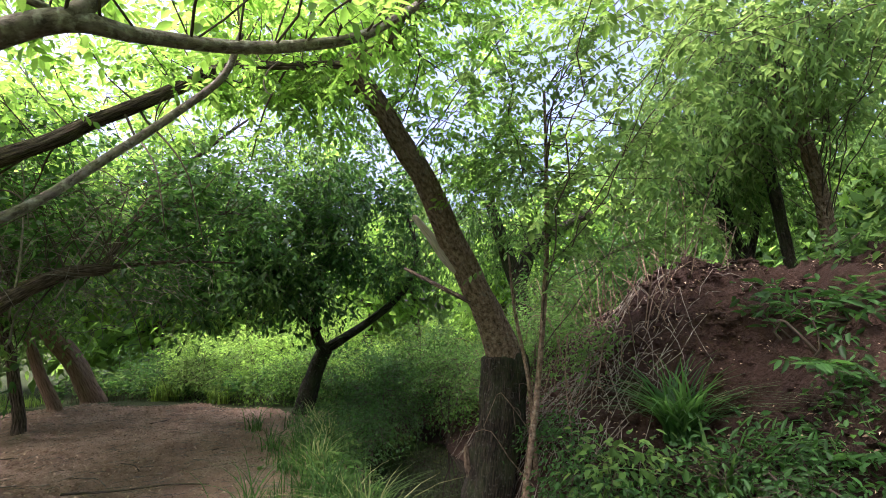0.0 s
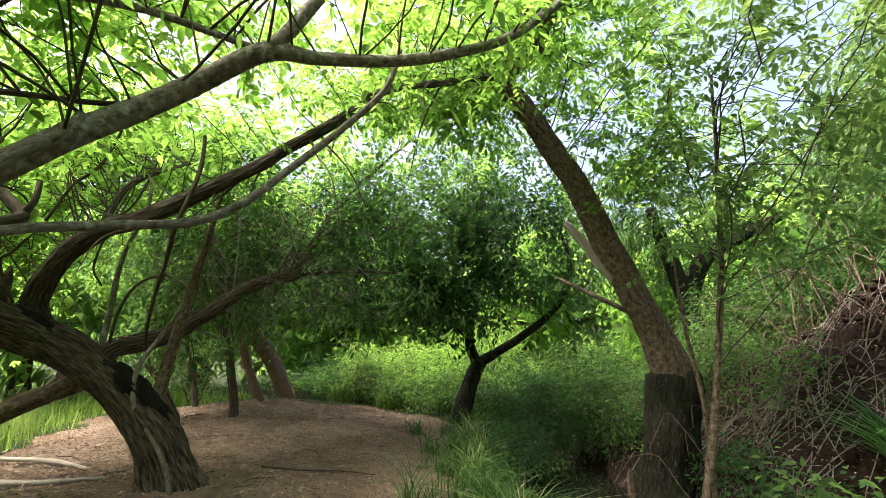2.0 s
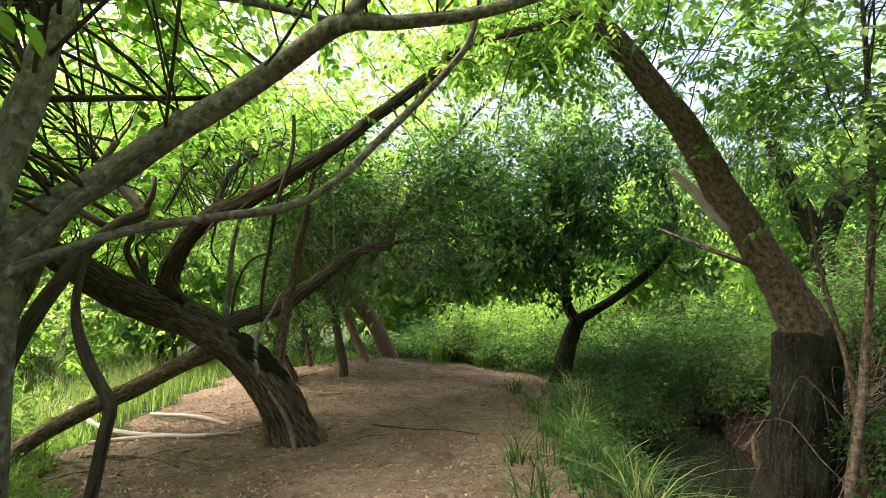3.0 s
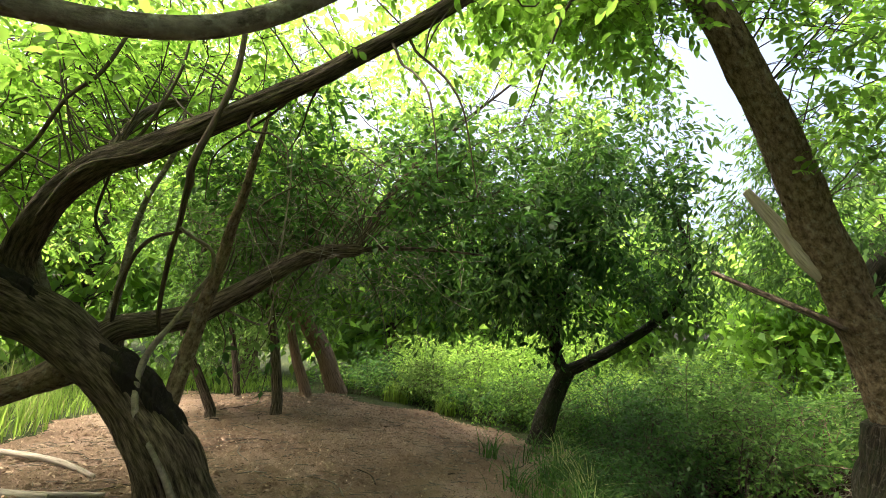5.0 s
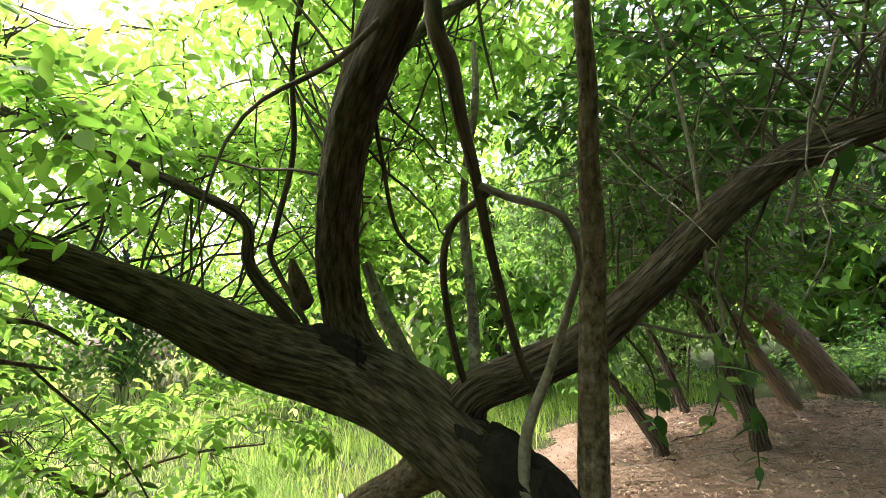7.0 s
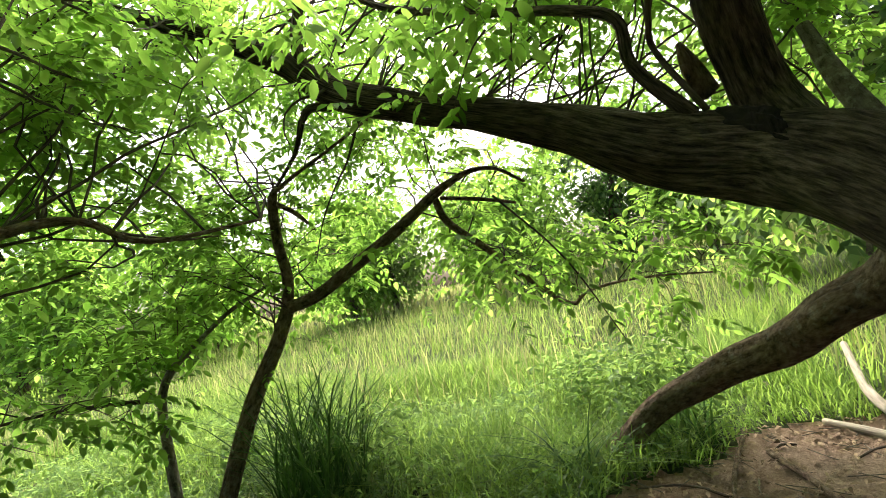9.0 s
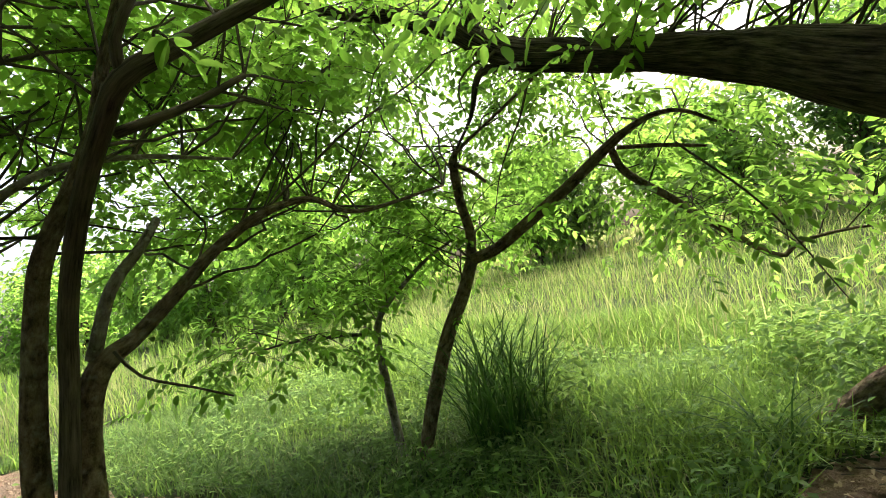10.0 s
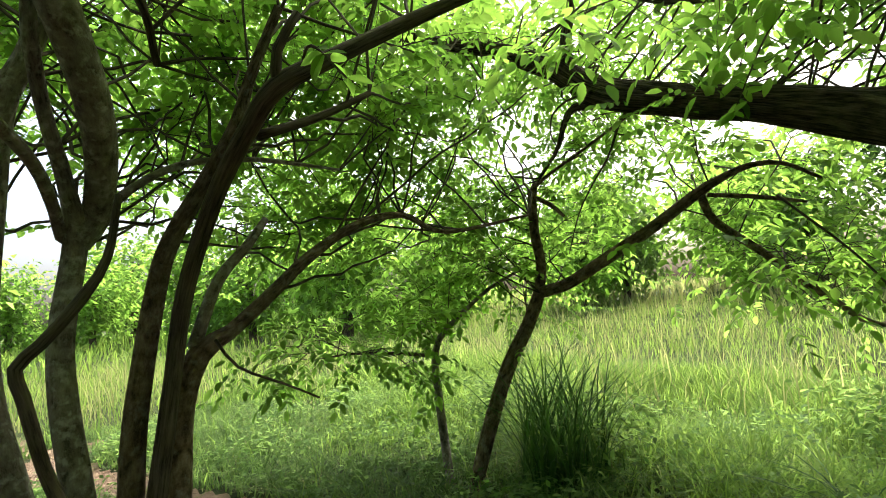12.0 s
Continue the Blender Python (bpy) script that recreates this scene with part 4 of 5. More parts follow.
pinnate_crown(lean, LEAF_BRIGHT, [((0.6, 4.2, 4.5), (1.9, 1.5, 0.6), 60), ((1.6, 5.0, 3.5), (0.9, 0.8, 0.6), 12), ((-0.6, 4.6, 3.8), (1.2, 1.2, 0.5), 26)],
              np.vstack([spline(LN_T[3:], 0.25), spline(LN_K, 0.25)]), 1.2, "fresh green feathered leaves")

thin = thing("sapling", (TH_1[0][0], TH_1[0][1], -0.3), "thin straight sapling on the stream bank", "tree")
limb("stem", drop_to_ground(TH_1), BARK_BROWN, thin, 9, 0.05, 0.08)
limb("stem", [(1.95, 4.85, -0.2, 0.026), (1.92, 4.85, 0.7, 0.023), (1.78, 4.8, 1.5, 0.018), (1.7, 4.7, 2.1, 0.01)], BARK_BROWN, thin, 8, 0.05, 0.08, "leaning side stem")
pinnate_crown(thin, LEAF_MID, [((2.0, 4.0, 2.9), (1.0, 0.8, 0.8), 14), ((2.9, 3.6, 2.7), (0.9, 0.8, 0.5), 7), ((2.4, 2.5, 3.6), (1.6, 1.2, 0.4), 18)], spline(TH_1[1:], 0.25), 1.2, "fresh green feathered leaves")

# The dark tree on the far side of the stream.
dark = thing("stream_tree", (-0.8, 8.82, -0.4), "dark forked tree with drooping leaves beside the stream", "tree")
limb("trunk", drop_to_ground(ST_TR), BARK_BLACK, dark, 18, 0.14, 0.07)
limb("limb", ST_L, BARK_BLACK, dark, 12, 0.12, 0.07)
limb("limb", ST_R, BARK_BLACK, dark, 12, 0.12, 0.07)
limb("limb", [(-0.5, 8.95, 1.3, 0.07), (-1.1, 8.7, 1.9, 0.06), (-1.7, 8.4, 2.5, 0.045), (-2.1, 8.1, 3.0, 0.03)], BARK_BLACK, dark, 10, 0.12, 0.07)
st_anchor = np.vstack([spline(ST_L, 0.25), spline(ST_R[2:], 0.25), spline([(-0.5, 8.95, 1.3, 0.07), (-1.7, 8.4, 2.5, 0.04), (-2.1, 8.1, 3.0, 0.03)], 0.25)])
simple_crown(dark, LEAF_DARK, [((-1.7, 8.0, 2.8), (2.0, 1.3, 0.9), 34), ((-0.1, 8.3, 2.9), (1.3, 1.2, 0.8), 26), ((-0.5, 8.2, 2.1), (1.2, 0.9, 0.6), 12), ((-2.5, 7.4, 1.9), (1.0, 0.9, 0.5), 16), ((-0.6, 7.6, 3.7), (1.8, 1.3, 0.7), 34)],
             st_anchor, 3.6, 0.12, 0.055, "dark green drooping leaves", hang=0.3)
# Second, lighter leaf colour brightens the crown as light on it would.
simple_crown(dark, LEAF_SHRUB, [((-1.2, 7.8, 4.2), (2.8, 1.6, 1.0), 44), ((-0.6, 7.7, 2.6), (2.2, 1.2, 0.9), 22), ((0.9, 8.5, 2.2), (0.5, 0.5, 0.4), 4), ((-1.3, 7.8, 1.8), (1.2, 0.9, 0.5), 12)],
             st_anchor, 3.4, 0.115, 0.052, "lighter green leaves, the light on the crown put into their colour", hang=0.3)

# Trees along the mound's crest.
for pts, mat, lab in ((MT_A, BARK_RED, "thick reddish trunk flared at the foot on the mound"), (MT_B, BARK_RED, "slim reddish trunk on the mound"), (MT_C, BARK_DARK, "dark slim trunk on the mound"),
                      (MT_D, BARK_DARK, "leaning dark slim trunk on the mound"), (MT_E, BARK_DARK, "thin dark trunk behind the mound")):
    t = thing("tree", pts[0][:3], lab, "tree", "trees on the mound")
    last = pts[-1]
    prev = pts[-2]
    top = [(last[0] + 0.25 * (last[0] - prev[0]) * k**0.5, last[1] + 0.08 * k, last[2] + 0.7 * k, last[3] * (1 - 0.22 * k)) for k in (1, 2, 3)]
    limb("trunk", drop_to_ground(pts) + top, mat, t, 14, 0.1, 0.08)
    simple_crown(t, LEAF_SHRUB if mat is BARK_DARK else LEAF_MID, [((top[1][0], top[1][1], top[1][2] + 0.4), (1.5, 1.2, 1.0), 30), ((last[0], last[1], last[2] + 0.1), (0.8, 0.7, 0.5), 12)], np.array(top), 4.0, 0.11, 0.045, "dark green leaves in shade", True)

# Trees and undergrowth on the right-hand bank.
for main, others, lab in ((RB_1, [], "slender leaning trunk hung with dry vines on the bank"), (RB_2, [], "dark forked tree on the bank's crest"), (RB_3, [], "slim dark trunk on the bank's crest"), (RB_4, [], "slim dark trunk behind the bank"),
                          (DK_1, [DK_2], "dark forked tree behind the leaning trunk")):
    t = thing("tree", main[0][:3], lab, "tree", "trees on the bank")
    # Near-black bark puts the missing leaf shade into these trunks' colour.
    limb("trunk", drop_to_ground(main), BARK_BROWN if main is RB_1 else BARK_BLACK, t, 12, 0.1, 0.08)
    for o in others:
        limb("limb", o, BARK_BLACK, t, 10, 0.1, 0.08)
    e = main[-1]
    # Extra stretch of crown, added over the bank to shade it.
    over = [((4.0, 2.4, 4.4), (2.0, 2.0, 0.7), 30)] if main is RB_1 else []
    simple_crown(t, LEAF_SHRUB if main in (RB_2, RB_3, DK_1) else LEAF_MID, over + [((e[0], e[1], e[2]), (1.7, 1.5, 1.1), 36), ((e[0] - 0.3, e[1] + 0.4, e[2] - 1.0), (1.3, 1.2, 0.6), 12)], np.vstack([spline(main[1:], 0.3)] + [spline(o, 0.3) for o in others]), 4.5, 0.13, 0.035, "long narrow green leaves", True, hang=0.6)


def shrub(at, radii, count, mat, label, length=0.07, width=0.035, per=5.0, name="shrub", simple=True, stems=7, stem_mat=None):
    s = thing(name, (at[0], at[1], float(ground_z(at[0], at[1]))), label, "shrub", "shrubs along the stream")
    t = Tubes()
    anchors = [np.vstack([spline(FT_RIGHT[3:], 0.2)[:, :3], [[-3.3, 4.7, 1.4], [-1.6, 6.6, 2.9], [-2.2, 6.1, 2.5], [-3.9, 6.6, 2.9], [-4.6, 7.3, 2.2], [-4.4, 7.4, 1.4], [-3.2, 5.9, 2.9]]])] if not stems else []
    for k in range(stems):
        a = in_ball(1, (at[0], at[1], 0), (radii[0] * 0.35, radii[1] * 0.35, 0.001))[0]
        a[2] = float(ground_z(a[0], a[1])) - 0.05
        g = in_ball(1, at, np.array(radii) * 0.7)[0]
        m = 0.5 * (a + g) + rng.normal(0, 0.08, 3)
        thick = 1.0 if radii[0] > 0.3 else 0.3
        q = spline([(*a, 0.014 * thick), (*m, 0.011 * thick), (*g, 0.006 * thick)], 0.15)
        t.add(q, 6, 0.05, False)
        anchors.append(q[len(q) // 3:])
    if stems:
        t.make("branching_base", stem_mat or BARK_TWIG, s)
    simple_crown(s, mat, [(at, radii, count)], np.vstack(anchors), per, length, width, "", simple, twigs=6, hang=0.1, bark=stem_mat)
    return s


for at, radii, count, mat, lab, ln, wd in (
    ((0.75, 8.4, 0.1), (0.9, 0.9, 0.5), 60, LEAF_DARK, "leafy shrub hanging over the dark water", 0.06, 0.03),
    ((1.75, 7.7, 0.5), (0.7, 0.9, 0.5), 40, LEAF_SHRUB, "leafy shrub at the foot of the bank", 0.06, 0.03),
    ((0.25, 7.3, -0.2), (0.45, 0.8, 0.28), 34, LEAF_DARK, "dark shrub overhanging the water", 0.06, 0.028),
    ((0.4, 9.6, 0.3), (1.1, 0.9, 0.7), 44, LEAF_DARK, "leafy green shrub by the stream", 0.07, 0.03),
    ((1.7, 9.6, 0.8), (1.1, 1.0, 0.7), 36, LEAF_SHRUB, "thin green shrub by the stream", 0.07, 0.03),
    ((-1.6, 10.6, 0.5), (1.1, 0.9, 0.8), 44, LEAF_BRIGHT, "soft green shrub beyond the mound", 0.07, 0.025),
    ((-2.7, 10.7, 0.35), (1.0, 0.8, 0.6), 56, LEAF_MID, "green undergrowth beyond the mound", 0.07, 0.03),
    ((-0.7, 10.1, 0.3), (1.0, 0.8, 0.6), 56, LEAF_SHRUB, "green undergrowth beyond the mound", 0.07, 0.03),
    ((-3.9, 11.2, 0.35), (0.9, 0.8, 0.6), 44, LEAF_DARK, "dark undergrowth beyond the mound", 0.07, 0.03),
    ((-2.9, 11.4, 0.6), (1.1, 0.9, 0.9), 50, LEAF_BRIGHT, "green shrub beyond the mound", 0.08, 0.03),
    ((-0.4, 11.6, 0.9), (1.2, 1.0, 1.2), 60, LEAF_BRIGHT, "tall green shrub beyond the stream", 0.08, 0.03),
    ((2.7, 6.4, 1.0), (0.8, 0.8, 0.6), 40, LEAF_SHRUB, "twiggy undergrowth on the red bank", 0.06, 0.025),
    ((3.4, 7.2, 1.5), (1.0, 0.9, 0.7), 44, LEAF_SHRUB, "twiggy undergrowth on the red bank", 0.07, 0.025),
    ((-4.8, 7.6, 2.5), (1.4, 1.2, 0.7), 30, LEAF_DARK, "dark leafy creeper among the mound's trunks", 0.09, 0.04),
    ((2.45, 4.7, 0.15), (0.5, 0.7, 0.18), 22, LEAF_DARK, "low broad-leaved undergrowth on the bank", 0.05, 0.028),
    ((2.35, 3.5, -0.05), (0.5, 0.6, 0.12), 16, LEAF_DARK, "low broad-leaved undergrowth on the bank", 0.055, 0.03),
    ((2.2, 4.2, -0.1), (0.4, 0.5, 0.16), 20, LEAF_DARK, "low broad-leaved undergrowth by the water", 0.05, 0.03),
    ((2.9, 2.9, 0.3), (0.45, 0.5, 0.12), 14, LEAF_DARK, "dark low undergrowth on the red bank", 0.06, 0.03),
    ((3.45, 2.45, 0.8), (0.45, 0.4, 0.14), 12, LEAF_DARK, "dark low undergrowth on the red bank", 0.06, 0.03),
    ((3.0, 2.3, 0.35), (0.45, 0.4, 0.14), 14, LEAF_DARK, "dark low undergrowth on the red bank", 0.06, 0.03),
    ((3.75, 3.25, 1.4), (0.42, 0.4, 0.16), 5, LEAF_DARK, "bush with long spreading leaves on the bank", 0.12, 0.045),
    ((2.15, 3.75, 0.3), (0.25, 0.25, 0.22), 2, LEAF_MID, "small fresh green seedling on the bank", 0.09, 0.05),
    ((3.2, 5.3, 0.95), (0.7, 0.7, 0.3), 26, LEAF_SHRUB, "thin dusty undergrowth on the red bank", 0.06, 0.03),
    ((4.3, 7.6, 2.0), (1.3, 1.2, 0.9), 50, LEAF_DARK, "dense dark bush on the bank", 0.10, 0.035),
    ((5.6, 3.4, 2.0), (1.0, 0.9, 0.6), 34, LEAF_SHRUB, "leafy bush on the bank's crest", 0.10, 0.05),
    ((-6.6, 9.5, 1.2), (1.4, 1.2, 1.1), 46, LEAF_MID, "sunlit bush at the meadow's edge", 0.08, 0.035),
    ((-2.9, 5.4, 3.0), (1.5, 1.0, 0.7), 22, LEAF_DARK, "dark tangled creeper in the crown above the limb", 0.10, 0.05),
    ((-1.6, 6.4, 3.4), (1.6, 1.1, 0.7), 24, LEAF_SHRUB, "tangled creeper in the crown above the mound", 0.10, 0.05),
    ((-2.3, 6.2, 2.5), (1.8, 1.3, 0.9), 24, LEAF_DARK, "dark tangled creeper over the broken limb", 0.10, 0.05),
    ((-3.7, 6.2, 2.6), (1.6, 1.2, 0.9), 13, LEAF_SHRUB, "dark tangled creeper above the mound", 0.09, 0.045),
):
    shrub(at, radii, count, mat, lab, ln, wd, 3.0 if "tangled" in lab else 5.0, simple=at[1] > 5.5, stems=0 if "creeper" in lab else 7)

# ---- far trees ----


def far_tree(label, mat, height, spread, n):
    t = thing("far_tree", (0, 0, 0), label, "tree", "trees around the place")
    h = height
    pts = [(0, 0, -0.3, 0.2), (0.1, 0, h * 0.25, 0.15), (-0.1, 0.15, h * 0.5, 0.11), (0.1, 0.1, h * 0.8, 0.05)]
    limb("trunk", pts, BARK_DARK, t, 9, 0.1, 0.2)
    tubes, fol = Tubes(), Foliage()
    for c, r, k in (((0, 0, h * 0.62), (spread, spread, h * 0.38), n), ((0, 0, h * 0.25), (spread * 0.9, spread * 0.9, h * 0.25), n // 2)):
        spots, ways = branchwork(tubes, spline(pts[1:], 0.4), in_ball(k, c, r, 0.45), 0.02, 0.1, 2, 0.8)
        p, w = scatter(spots, ways, 4.0, 0.3)
        w[:, 2] -= 0.3
        fol.single(p, w, 0.30, 0.14, True, 0.6, 0.2)
    tubes.make("branching", BARK_TWIG, t)
    fol.make("crown", mat, t)
    return t


kinds = [far_tree("leafy green tree at the edge of the meadow", LEAF_MID, 6.0, 2.3, 60), far_tree("dark leafy tree in the thicket", LEAF_SHRUB, 7.0, 2.4, 64), far_tree("fresh green tree in hazy light", LEAF_BRIGHT, 5.0, 2.2, 54)]
# Trees at (10.5, 4.6), (9.5, 1.5), (8.0, -2): out of view, shading the bank.
spots = [(-3.0, -27, 2), (2.0, -14.5, 2), (-7.5, -24, 2), (-5.0, -31, 2), (0.5, -30, 2), (-9, -21, 2), (3.5, -14, 0), (-13, -22, 2), (-24, -13, 2), (-26, 8, 2), (-8.5, 13, 0), (-5.5, 15.5, 2), (-2.8, 16, 2), (6.5, 13.5, 2), (11.5, 9.5, 2), (10.5, 4.6, 0), (9.5, 1.5, 1), (8.0, -2, 1), (-10.5, 9.5, 2), (-13.5, 7.0, 0),
         (-21, 5, 2), (-20, -1, 2), (-19, -9, 2), (-11, -15, 2), (5, -9, 1), (-14, -13, 2), (-23, -4, 2), (12, 14, 0), (-14, 14, 0), (6.5, 17, 2), (-4.2, 18.5, 2), (-7.2, 17.0, 2), (4.6, 14.2, 2), (0.6, 17.0, 2), (2.6, 19.0, 0), (9.5, 14.0, 0), (-21, -8, 0), (-22, 2, 1)]
for n, (x, y, k) in enumerate(spots):
    copy_thing(kinds[k], pose(x, y, float(ground_z(x, y)) - 0.1, 0, 0, 57 * n) @ Matrix.Scale(0.95 + 0.12 * (n % 4), 4))
for k, (x, y) in zip(kinds, ((-20, 9), (10.5, 9.5), (-18, -16))):
    k.matrix_basis = pose(x, y, float(ground_z(x, y)) - 0.1)

# ---- grass ----


def meadow(name, count, box, h, w, mat, label, keep, seg=3, lean=0.45, density=None):
    x, y = rng.uniform(box[0], box[1], count), rng.uniform(box[2], box[3], count)
    ok = keep(x, y) & (bare(x, y) < 0.3)
    x, y = x[ok], y[ok]
    p = np.stack([x, y, ground_z(x, y) - 0.02], 1)
    hh = rng.uniform(h[0], h[1], len(x)) * (0.75 + 0.35 * np.sin(1.9 * x + 0.7 * y) * np.sin(1.3 * y - 0.6 * x))
    v, f = blades(p, hh, w * rng.uniform(0.7, 1.3, len(x)), lean, seg)
    tagged(mesh_object(name, v, f, mat, None, None, True, label, "stuff"), category="grass")


def off_stream(x, y):
    return x - np.interp(y, STREAM_Y, STREAM_X) < -1.1


meadow("meadow_grass", 76000, (-8.5, -1.6, -5.0, 4.2), (0.14, 0.46), 0.0105, GRASS_BRIGHT, "bright green meadow grass", lambda x, y: off_stream(x, y) & (rng.random(len(x)) < 0.05 + 0.95 * smooth((-x - 3.7 - 0.6 * np.sin(1.7 * y)) / 1.3)), 2, 0.95)
meadow("meadow_grass", 62000, (-20, 2.5, -16, 12), (0.22, 0.55), 0.011, GRASS_BRIGHT, "tall bright meadow grass further off", lambda x, y: off_stream(x, y) & ((x < -7.5) | (y < -4.0)), 2, 0.8)
meadow("dry_grass", 16000, (-18, -1, -15, 8), (0.4, 1.0), 0.012, GRASS_PALE, "pale dry seeding grass in the meadow", lambda x, y: off_stream(x, y) & ((x < -6.0) | (y < -3.5)) & (np.sin(1.1 * x + 0.4 * y) * np.sin(0.9 * y - 0.5 * x) + rng.normal(0, 0.4, len(x)) > 0), 2, 0.6)
meadow("far_meadow_grass", 16000, (-48, -18, -40, 22), (0.5, 1.1), 0.07, GRASS_PALE, "pale tall grass on the meadow's rise", lambda x, y: x < 0, 2, 0.6)
meadow("far_meadow_grass", 14000, (-30, 12, -46, -15), (0.5, 1.0), 0.06, GRASS_BRIGHT, "far bright grass at the meadow's end", lambda x, y: y < 0, 2, 0.6)
# Duller green than the open meadow: the crowns' shade is in the colour.
meadow("low_grass", 52000, (-5.8, 0.9, -4.6, 3.4), (0.10, 0.36), 0.0115, GRASS_MID, "low grass in a duller green, shade put into its colour", lambda x, y: off_stream(x, y) & (rng.random(len(x)) < smooth((x + 5.2 + 0.6 * np.sin(2.3 * y)) / 1.2)), 2, 1.1)
meadow("straw", 5000, (-6.0, -1.2, -4.0, 3.4), (0.08, 0.3), 0.004, GRASS_PALE, "thin dry stalks among the low grass", lambda x, y: off_stream(x, y), 3, 1.4)


def herbs():
    n = 9000
    x, y = rng.uniform(-6.2, -1.3, n), rng.uniform(-3.5, 3.4, n)
    ok = off_stream(x, y) & (bare(x, y) < 0.4) & (np.sin(2.9 * x + 1.7 * y) * np.sin(3.3 * y - 1.9 * x) + rng.normal(0, 0.4, n) > 0)
    x, y = x[ok], y[ok]
    fol = Foliage()
    for k in range(4):
        p = np.stack([x + rng.normal(0, 0.03, len(x)), y + rng.normal(0, 0.03, len(x)), ground_z(x, y) + rng.uniform(0.01, 0.2, len(x))], 1)
        w = unit(rng.normal(0, 1, (len(x), 3)) * np.array([1, 1, 0.25]) + np.array([0, 0, 0.25]))
        fol.single(p, w, 0.055, 0.026, True, 0.4)
    tagged(fol.make("low_weeds", LEAF_MID, None, "low broad-leaved weeds among the grass", "stuff"), category="weeds")


herbs()
meadow("mound_grass", 9000, (-9.5, -4.5, 3.6, 12), (0.2, 0.5), 0.012, GRASS_BRIGHT, "sunlit grass beside the mound", lambda x, y: x < -5.0 - 0.1 * y)
meadow("far_grass", 16000, (-6, 12, 11.5, 30), (0.5, 1.0), 0.035, GRASS_BRIGHT, "bright far meadow grass beyond the stream", lambda x, y: (y > 13) | (x > 5), 2)
meadow("bank_top_grass", 9000, (4.5, 12, -2, 12), (0.3, 0.7), 0.02, GRASS_BRIGHT, "bright grass behind the bank's crest", lambda x, y: x - np.interp(y, STREAM_Y, STREAM_X) > 4.6, 2)


def fringe(x, y):
    d = x - np.interp(y, STREAM_Y, STREAM_X)
    return (d > -1.75) & (d < -0.65)


def stream_edge():
    y = rng.uniform(2.6, 9.0, 3000)
    x = np.interp(y, STREAM_Y, STREAM_X) - 1.15 + rng.normal(0, 0.36, 3000) + 0.2 * np.sin(3.7 * y)
    clumpy = np.sin(7 * x + 3 * y) * np.sin(6 * y - 2 * x) + rng.normal(0, 0.3, 3000) > 0.1
    x, y = x[clumpy], y[clumpy]
    p = np.stack([x, y, ground_z(x, y) - 0.02], 1)
    v, f = blades(p, rng.uniform(0.10, 0.48, len(x)), 0.010 * rng.uniform(0.7, 1.4, len(x)), 0.95, 4)
    tagged(mesh_object("bank_grass", v, f, GRASS_DARK, None, None, True, "coarse drooping grass along the water's edge", "stuff"), category="grass")


stream_edge()


def edge_weeds():
    n = 5200
    y = rng.uniform(2.4, 9.2, n)
    x = np.interp(y, STREAM_Y, STREAM_X) - 1.05 + rng.normal(0, 0.34, n)
    ok = np.sin(5 * x + 4 * y) * np.sin(5 * y - 3 * x) + rng.normal(0, 0.35, n) > 0.05
    x, y = x[ok], y[ok]
    p = np.stack([x, y, ground_z(x, y) + rng.uniform(0.02, 0.26, len(x)) ** 1.3], 1)
    fol = Foliage()
    fol.single(p, unit(rng.normal(0, 1, (len(x), 3)) * np.array([1, 1, 0.3])), 0.06, 0.032, False, 0.5)
    tagged(fol.make("edge_weeds", LEAF_SHRUB, None, "low leafy weeds along the stream's edge", "stuff"), category="weeds")


edge_weeds()


def tuft(at, count, height, width, mat, label, spread=0.12, lean=0.5):
    z = float(ground_z(*at))
    t = thing("grass_tuft", (at[0], at[1], z), label, "grass", "grass tufts")
    p = in_ball(count, (at[0], at[1], z - 0.02), (spread, spread, 0.005))
    v, f = blades(p, height * rng.uniform(0.5, 1.1, count), width * rng.uniform(0.7, 1.3, count), lean, 5)
    mesh_object("foliage", v, f, mat, t)
    return t


tuft((-4.22, 1.12), 230, 1.1, 0.014, GRASS_DARK, "tall dark tuft of reed-like grass by the sapling", 0.3, 0.75)
tuft((2.86, 3.75), 190, 0.85, 0.026, LEAF_DARK, "big drooping dark grass clump on the red bank", 0.16, 1.3)
tuft((2.7, 3.15), 26, 0.75, 0.06, LEAF_SHRUB, "broad strap-leaved plant at the foot of the bank", 0.06, 1.0)


def fern(at, count, label):
    z = float(ground_z(*at))
    t = thing("fern", (at[0], at[1], z), label, "fern")
    a = np.linspace(0, 6.283, count, endpoint=False) + rng.normal(0, 0.2, count)
    fol, stalks = Foliage(), Tubes()
    way = np.stack([np.cos(a), np.sin(a), 0.75 + 0 * a], 1)
    base = np.tile([at[0], at[1], z - 0.01], (count, 1))
    fol.pinnate(base, way, 12, 0.6, 0.11, 0.028, 0.7)
    for b, w in zip(base, unit(way)):
        k = np.linspace(0, 1, 6)[:, None]
        q = b + w * 0.6 * k + np.array([0, 0, -0.2]) * k**2
        stalks.add(np.hstack([q, 0.005 - 0.003 * k]), 5, 0.0, False)
    stalks.make("stalk", GRASS_DARK, t)
    fol.make("foliage", LEAF_DARK, t)


fern((3.16, 2.62), 10, "feathery green fern at the foot of the red bank")
fern((3.6, 2.75), 8, "feathery green fern on the shaded red bank")
tuft((-3.4, 10.1), 120, 0.5, 0.02, GRASS_BRIGHT, "bright broad grass tuft behind the mound", 0.25, 0.5)
tuft((-2.4, 9.9), 90, 0.45, 0.02, GRASS_BRIGHT, "bright broad grass tuft behind the mound", 0.2, 0.5)
